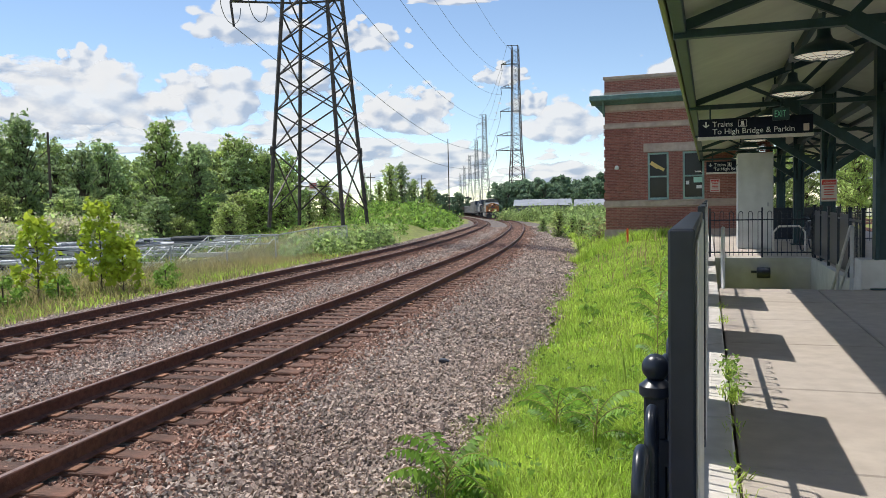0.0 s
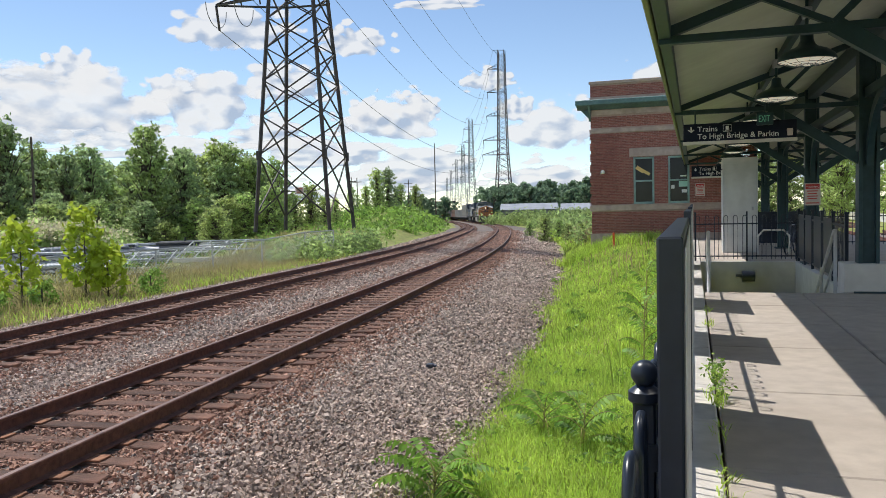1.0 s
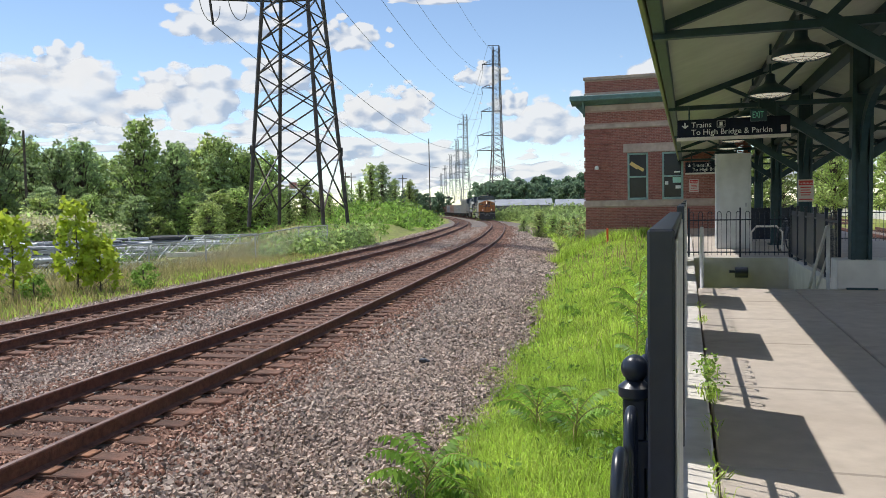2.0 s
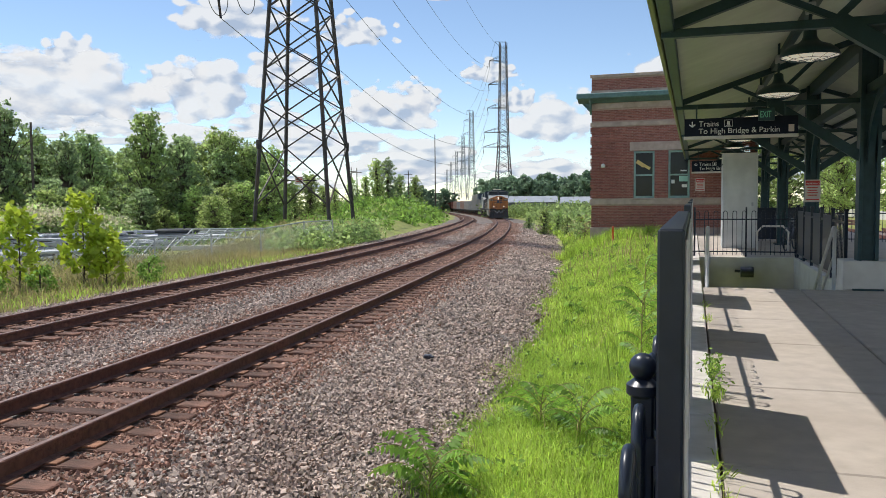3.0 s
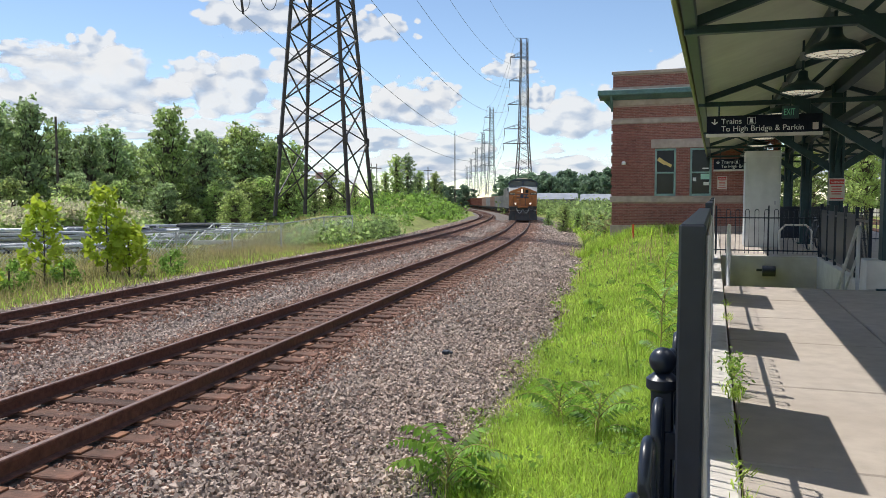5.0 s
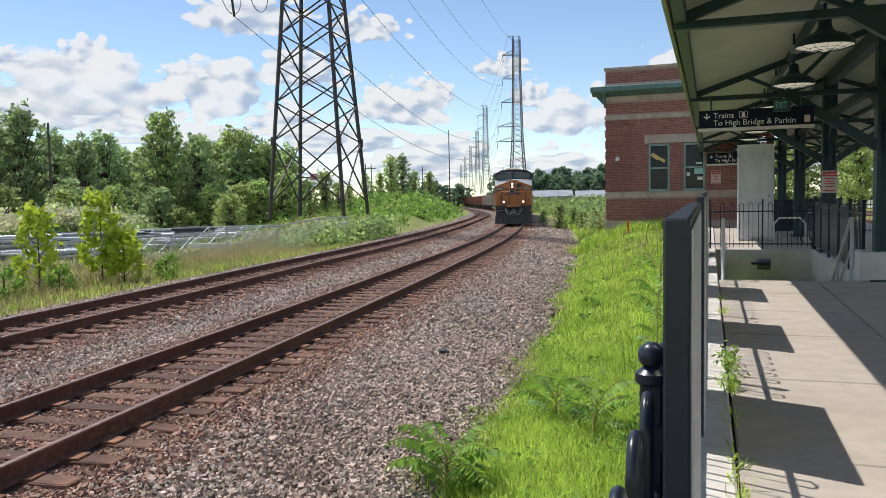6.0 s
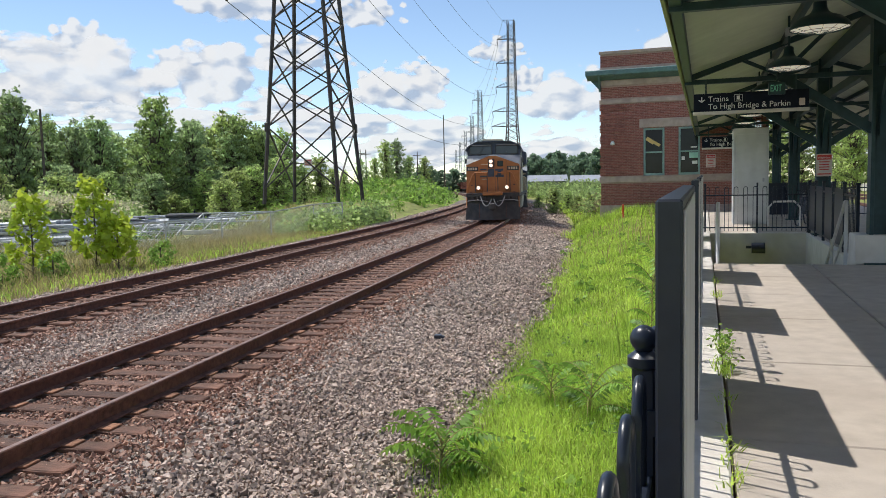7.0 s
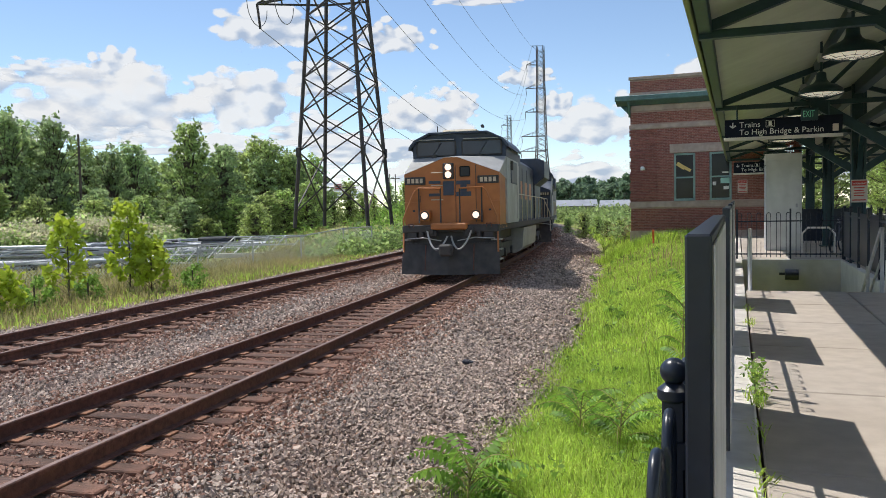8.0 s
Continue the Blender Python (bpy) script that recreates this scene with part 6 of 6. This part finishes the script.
p = scatter(1500, -75, -18, 40, 175, lambda s, u, x, y: (u < -9.3) & (u > -30) & (y > 41))
near = p[p[:, 1] < 75]
thicket("bank_shrubs", near, (1.0, 0.75), 130, 0.11, M_LEAF_FROND, "low green shrubs covering the mound")
thicket("bank_shrubs", p[p[:, 1] >= 75], (1.7, 1.1), 45, 0.3, M_LEAF_FROND, "low green shrubs covering the mound")
p = scatter(240, -23, -15, 38, 62, lambda s, u, x, y: (u < -8.9) & (u > -12))
thicket("bank_bushes", p + np.array([0, 0, 0.5]), (0.9, 0.9), 130, 0.15, M_LEAF, "dense green bushes at the foot of the mound")
p = scatter(230, -17, -4.9, 43, 75, lambda s, u, x, y: (u > 5.3) & (x > -4.9 - (y - 43) * 0.6) & (x < -5))
thicket("meadow_bushes", p[::2] + np.array([0, 0, 0.4]), (0.75, 0.55), 130, 0.11, M_LEAF, "green bushes beside the station house")
thicket("brown_brush", p[1::2] + np.array([0, 0, 0.3]), (0.7, 0.6), 110, 0.09, M_WEED, "brownish brush beside the station house")
p = scatter(420, -45, -5, 75, 150, lambda s, u, x, y: (u > 6) & (u < 45))
thicket("far_bushes", p + np.array([0, 0, 0.5]), (1.6, 1.1), 50, 0.3, M_LEAF, "green bushes along the railway's curve")
spots = np.array([bearing(a, d) for a, d in zip(rng.uniform(5.0, 14.6, 170), rng.uniform(148, 168, 170))])
spots[:, 2] = ground_z(spots[:, 0], spots[:, 1]) + rng.uniform(0.2, 2.0, 170)
thicket("meadow_hedge", spots, (1.7, 1.0), 60, 0.24, M_LEAF, "green hedge before the far warehouses")
spots = np.array([bearing(a, d) for a, d in zip(rng.uniform(39.2, 50.5, 150), rng.uniform(69, 74, 150))])
spots[:, 2] = ground_z(spots[:, 0], spots[:, 1]) + rng.uniform(0.2, 2.7, 150) * np.interp(np.degrees(np.arctan2(-spots[:, 0], spots[:, 1])), (39.2, 42, 50), (0.45, 1.0, 1.0))
thicket("knotweed_leaves", spots, (1.1, 0.9), 120, 0.2, M_LEAF, "green knotweed thicket behind the yard")
thicket("knotweed_bloom", spots[spots[:, 2] > -0.9] + np.array([0.4, -0.5, 0.45]), (1.0, 0.65), 120, 0.12, M_BLOOM, "cream flowering tops of the knotweed")


def sapling(x, y, h, seed, label):
    r = random.Random(seed)
    z = float(ground_z(x, y)[0])
    t = thing("sapling", (x, y, z), label, "sapling", "saplings by the track")
    tr, cr = Builder(), Builder()
    tr.tube([(0, 0, -0.2), (0.05, 0, h * 0.5), (0, 0.04, h * 0.96)], 0.035, 6, 0.008)
    for i in range(26):
        q = 0.12 + 0.86 * i / 26
        a = i * 2.4
        reach = 0.62 * (1 - q) ** 0.6 * r.uniform(0.6, 1.1) + 0.12
        e = (reach * math.cos(a), reach * math.sin(a), h * q + reach * 0.6)
        tr.tube([(0, 0, h * q), e], 0.01, 4, 0.004)
        leaf_cloud(cr, e, (0.2, 0.2, 0.24), 20, 0.125)
    part("stem", tr, M_TRUNK, t)
    part("foliage", cr, M_LEAF_BRIGHT, t, "large yellow-green leaves")


sapling(-19.9, 19.2, 3.0, 1, "bright yellow-green sapling before the fence")
sapling(-18.9, 20.8, 3.2, 2, "bright yellow-green sapling before the fence")
sapling(-18.2, 21.0, 1.9, 3, "short yellow-green sapling before the fence")
sapling(-19.0, 15.9, 1.5, 4, "short yellow-green sapling before the fence")
for i, (x, y, h) in enumerate(((-18.9, 17.0, 1.5), (-18.5, 18.6, 1.2), (-17.3, 22.0, 1.1), (-19.6, 18.0, 1.0))):
    t = thing("shrub", (x, y, float(ground_z(x, y)[0])), "small dark green shrub in the weeds", "shrub", "shrubs by the track")
    b = Builder()
    for j in range(7):
        leaf_cloud(b, (0.3 * math.sin(j * 2.4), 0.3 * math.cos(j * 2.4), h * (0.2 + 0.1 * j)), (0.28 - 0.02 * j,) * 3, 90, 0.055)
    part("foliage", b, M_LEAF_FROND, t)
    part("stem", Builder().tube([(0, 0, -0.1), (0, 0, h * 0.7)], 0.025, 5), M_TRUNK, t)


def frond(b, stem, base, aim, length, r):
    """A feathered leaf: a bowed rib with paired pointed leaflets."""
    base, aim = Vector(base), Vector(aim).normalized()
    side = aim.cross(Vector((0, 0, 1))).normalized()
    pts = [base + aim * (length * q) + Vector((0, 0, length * (0.7 * q - 0.95 * q * q))) for q in np.linspace(0, 1, 9)]
    stem.tube(pts, 0.006, 4, 0.002)
    n = 13
    for i in range(n):
        q = 0.14 + 0.86 * i / (n - 1)
        c = pts[min(7, int(q * 8))].lerp(pts[min(8, int(q * 8) + 1)], q * 8 - int(q * 8))
        ll = length * 0.25 * math.sin(math.pi * min(0.95, 0.2 + 0.75 * q)) * r.uniform(0.85, 1.15)
        for s in (-1, 1):
            d = (side * s + aim * 0.45 + Vector((0, 0, r.uniform(-1.0, -0.45)))).normalized()
            w = aim * (ll * 0.15)
            m = c + d * (ll * 0.4)
            b.add([tuple(c), tuple(m + w), tuple(c + d * ll), tuple(m - w)], [(0, 1, 2, 3)])


def ailanthus(x, y, h, count, reach, seed, label):
    r = random.Random(seed)
    t = thing("ailanthus", (x, y, float(ground_z(x, y)[0])), label, "plant", "tree of heaven seedlings")
    lv, st = Builder(), Builder()
    st.tube([(0, 0, -0.1), (0.03, 0.02, h)], 0.012, 6, 0.006)
    for i in range(count):
        a = i * 2.4 + r.uniform(-0.3, 0.3)
        q = 0.15 + 0.85 * i / count
        frond(lv, st, (0.03 * q, 0.02 * q, h * q), (math.cos(a), math.sin(a), 0.15 + 0.75 * q), reach * r.uniform(0.75, 1.1), r)
    tagged(part("stem", st, M_WEED, t, "thin greenish stems"), kind="stuff")
    tagged(part("foliage", lv, M_LEAF_FEATHER, t, "paired pointed green leaflets"), kind="stuff")


ailanthus(-2.25, 6.55, 0.34, 18, 0.66, 1, "feathery green tree-of-heaven seedling on the ballast's edge")
ailanthus(-1.65, 8.7, 0.36, 11, 0.58, 2, "feathery green tree-of-heaven seedling in the grass")
ailanthus(-1.15, 8.3, 0.38, 10, 0.56, 3, "feathery green tree-of-heaven seedling in the grass")
ailanthus(-0.75, 12.2, 1.15, 14, 0.6, 4, "tall feathery tree-of-heaven shoot by the fence")
ailanthus(-0.85, 14.6, 1.3, 12, 0.6, 5, "tall feathery tree-of-heaven shoot by the fence")
ailanthus(-0.6, 19.5, 1.6, 12, 0.6, 6, "tall feathery tree-of-heaven shoot by the fence")
for x, y, n, h in ((0.165, 6.6, 60, 0.17), (0.17, 7.5, 50, 0.14), (0.175, 10.7, 30, 0.14), (0.175, 12.1, 25, 0.12), (0.16, 4.75, 30, 0.11), (0.165, 5.7, 22, 0.1), (0.16, 4.2, 25, 0.12)):
    c = np.array([x, y, 0.0]) + rng.normal(0, 1, (n, 3)) * np.array([0.03, 0.13, 0])
    blade_field("joint_weeds", c, np.full(n, h * 0.75), 0.005, M_GRASS, "tuft of weeds growing from the platform joint", 0.8, "weeds")
b = Builder()
for y in (6.65, 7.3, 7.6):
    leaf_cloud(b, (0.18, y, 0.1), (0.1, 0.14, 0.09), 60, 0.022)
tagged(part("joint_weed_leaves", b, M_LEAF_FROND), "leafy weeds growing from the platform joint", "weeds", kind="stuff")


# ---- brickwork ----
def brickwork():
    b = Builder()
    w, g, ch = 0.2, 0.011, 0.0687
    for c in range(int(7.0 / ch)):
        z0 = 0.0 + c * ch
        z1 = z0 + ch - g
        if any(z1 > lo and z0 < hi for lo, hi in ((6.9, 7.1), (6.2, 6.38), (5.54, 6.2), (4.74, 4.96), (1.26, 1.56), (-1, 0.27))):
            continue
        x = HOUSE_X0 - (0.1 if c % 2 else 0.0)
        while x < 2.4:
            x0, x1 = max(x, HOUSE_X0), x + w
            x += w + g
            quoin = 1.5 < z0 < 4.72 and x0 < HOUSE_X0 + 1.05
            if quoin and c % 7 > 1 and x0 == HOUSE_X0:
                x0 -= 0.045
            if any(x1 > h0 - 0.005 and x0 < h1 + 0.005 for h0, h1 in HOUSE_HOLES) and z1 > HOUSE_WZ[0] and z0 < HOUSE_WZ[1]:
                for h0, h1 in HOUSE_HOLES:
                    if x0 < h0 < x1:
                        x1 = h0
                    elif x0 < h1 < x1:
                        x0 = h1
                    elif x0 >= h0 and x1 <= h1:
                        x0 = x1
                if x1 - x0 < 0.03:
                    continue
            out = 0.006 if quoin and c % 7 < 2 else -0.05 + random.uniform(-0.004, 0.004) if quoin else random.uniform(-0.003, 0.003)
            b.box(x0, x1, out, 0.012, z0, z1)
    tagged(part("brickwork", b, M_BRICK, HOUSE_WALL, "coursed red bricks with deep-jointed corner"), kind="stuff")


brickwork()

# ---- tracks and loose stones ----
near_track, near_back = railway_track("rusty near railway track on timber ties", 0.0)
far_track, far_back = railway_track("rusty far railway track on timber ties", -TRACK_GAP)
lay_ties(near_track, near_back, 0.0, 250)
lay_ties(far_track, far_back, -TRACK_GAP, 200)


def loose_stones(s0, s1, u0, u1, density, size, blocky=False):
    n = int((s1 - s0) * (u1 - u0) * density)
    s, u = rng.uniform(s0, s1, n), rng.uniform(u0, u1, n)
    rails = np.min(np.abs(u[:, None] - np.array([-0.753, 0.753, -TRACK_GAP - 0.753, -TRACK_GAP + 0.753])), 1)
    on_ties = (np.abs(u) < 1.32) | (np.abs(u + TRACK_GAP) < 1.32)
    k = (rails > 0.1) & (~on_ties | (rng.uniform(0, 1, n) < 0.8)) & (u < 4.4 + 0.3 * np.sin(s * 1.9) + rng.normal(0, 0.2, n)) & (u > -8.6 + rng.normal(0, 0.2, n))
    s, u, on_ties = s[k], u[k], on_ties[k]
    n = len(s)
    th = np.interp(s, LINE[:, 0], LINE[:, 3])
    x = np.interp(s, LINE[:, 0], LINE[:, 1]) + np.cos(th) * u
    y = np.interp(s, LINE[:, 0], LINE[:, 2]) + np.sin(th) * u
    z = RAIL_Z - GRADE * np.maximum(0, s - 20) + np.interp(u, *zip(*profile)) + np.where(on_ties, rng.uniform(-0.014, 0.012, n), rng.uniform(-0.01, 0.03, n))
    c = np.stack([x, y, z], 1)
    if blocky:
        base = np.array([(x, y, z) for z in (-1, 1) for y in (-1, 1) for x in (-1, 1)], float) * 0.62
        faces = np.array([(0, 2, 3, 1), (4, 5, 7, 6), (0, 1, 5, 4), (2, 6, 7, 3), (0, 4, 6, 2), (1, 3, 7, 5)])
    else:
        base = np.array([(1, 0, 0), (-1, 0, 0), (0, 1, 0), (0, -1, 0), (0, 0, 1), (0, 0, -1)], float)
        faces = np.array([(0, 2, 4), (2, 1, 4), (1, 3, 4), (3, 0, 4), (2, 0, 5), (1, 2, 5), (3, 1, 5), (0, 3, 5)])
    corners = len(base)
    v = base[None] * rng.uniform(0.65, 1.2, (n, corners, 1)) + rng.normal(0, 0.1, (n, corners, 3))
    q = rng.normal(size=(n, 4))
    q /= np.linalg.norm(q, axis=1)[:, None]
    w, a, bb, cc = q.T
    rot = np.stack([1 - 2 * (bb * bb + cc * cc), 2 * (a * bb - cc * w), 2 * (a * cc + bb * w), 2 * (a * bb + cc * w), 1 - 2 * (a * a + cc * cc), 2 * (bb * cc - a * w),
                    2 * (a * cc - bb * w), 2 * (bb * cc + a * w), 1 - 2 * (a * a + bb * bb)], 1).reshape(n, 3, 3)
    scale = size * rng.lognormal(0, 0.2, n)[:, None] * rng.uniform(0.65, 1.25, (n, 3))
    v = np.einsum("nij,nkj->nki", rot, v * scale[:, None, :]) + c[:, None, :]
    near_rail = np.minimum(np.abs(u), np.abs(u + TRACK_GAP)) + rng.normal(0, 0.35, n) < 1.75
    for chosen, mat, label in ((near_rail, M_STONE_RUST, "rust-stained crushed ballast stones along the rails"), (~near_rail, M_STONE, "loose grey-brown crushed ballast stones")):
        b = Builder()
        b.v = v[chosen].reshape(-1, 3).tolist()
        b.f = (faces[None] + corners * np.arange(int(chosen.sum()))[:, None, None]).reshape(-1, faces.shape[1]).tolist()
        tagged(part("loose_ballast", b, mat), label, "ballast stones", kind="stuff")


loose_stones(-12, -2, -3.6, 4.6, 90, 0.045)
loose_stones(0, 9, -3.6, 4.6, 1050, 0.0255, True)
loose_stones(-2, 0, -3.6, 4.6, 300, 0.035)
loose_stones(-2, 26, -1.35, 1.35, 160, 0.028)
loose_stones(1, 10, -8.8, -3.6, 230, 0.036)
loose_stones(9, 23, -8.8, 4.6, 270, 0.037)
loose_stones(23, 50, -8.8, 4.6, 75, 0.055)
loose_stones(50, 95, -8.8, 4.6, 22, 0.085)


def debris():
    p, _ = on_track(7.4, 3.05, -0.3)
    d = thing("debris", tuple(p), "small black scrap lying on the ballast", "debris")
    part("scrap", Builder().box(-0.06, 0.06, -0.04, 0.05, -0.01, 0.05, 0.015).box(0.03, 0.11, -0.02, 0.03, 0.0, 0.035, 0.01), M_BLACK, d)


debris()


# ---- train, moved along the near track ----
def motions():
    for car, behind in TRAIN:
        rows = []
        for i in range(17):
            t = i * 0.5
            s = FRONT_S + SPEED * (8 - t) + behind
            a, _ = on_track(s - 7)
            c, _ = on_track(s + 7)
            mid = (a + c) / 2
            d = c - a
            rows.append((t, pose(mid.x, mid.y, mid.z, math.degrees(math.atan2(d.z, math.hypot(d.x, d.y))), 0, math.degrees(math.atan2(-d.x, d.y)))))
        walk(car, rows)


motions()
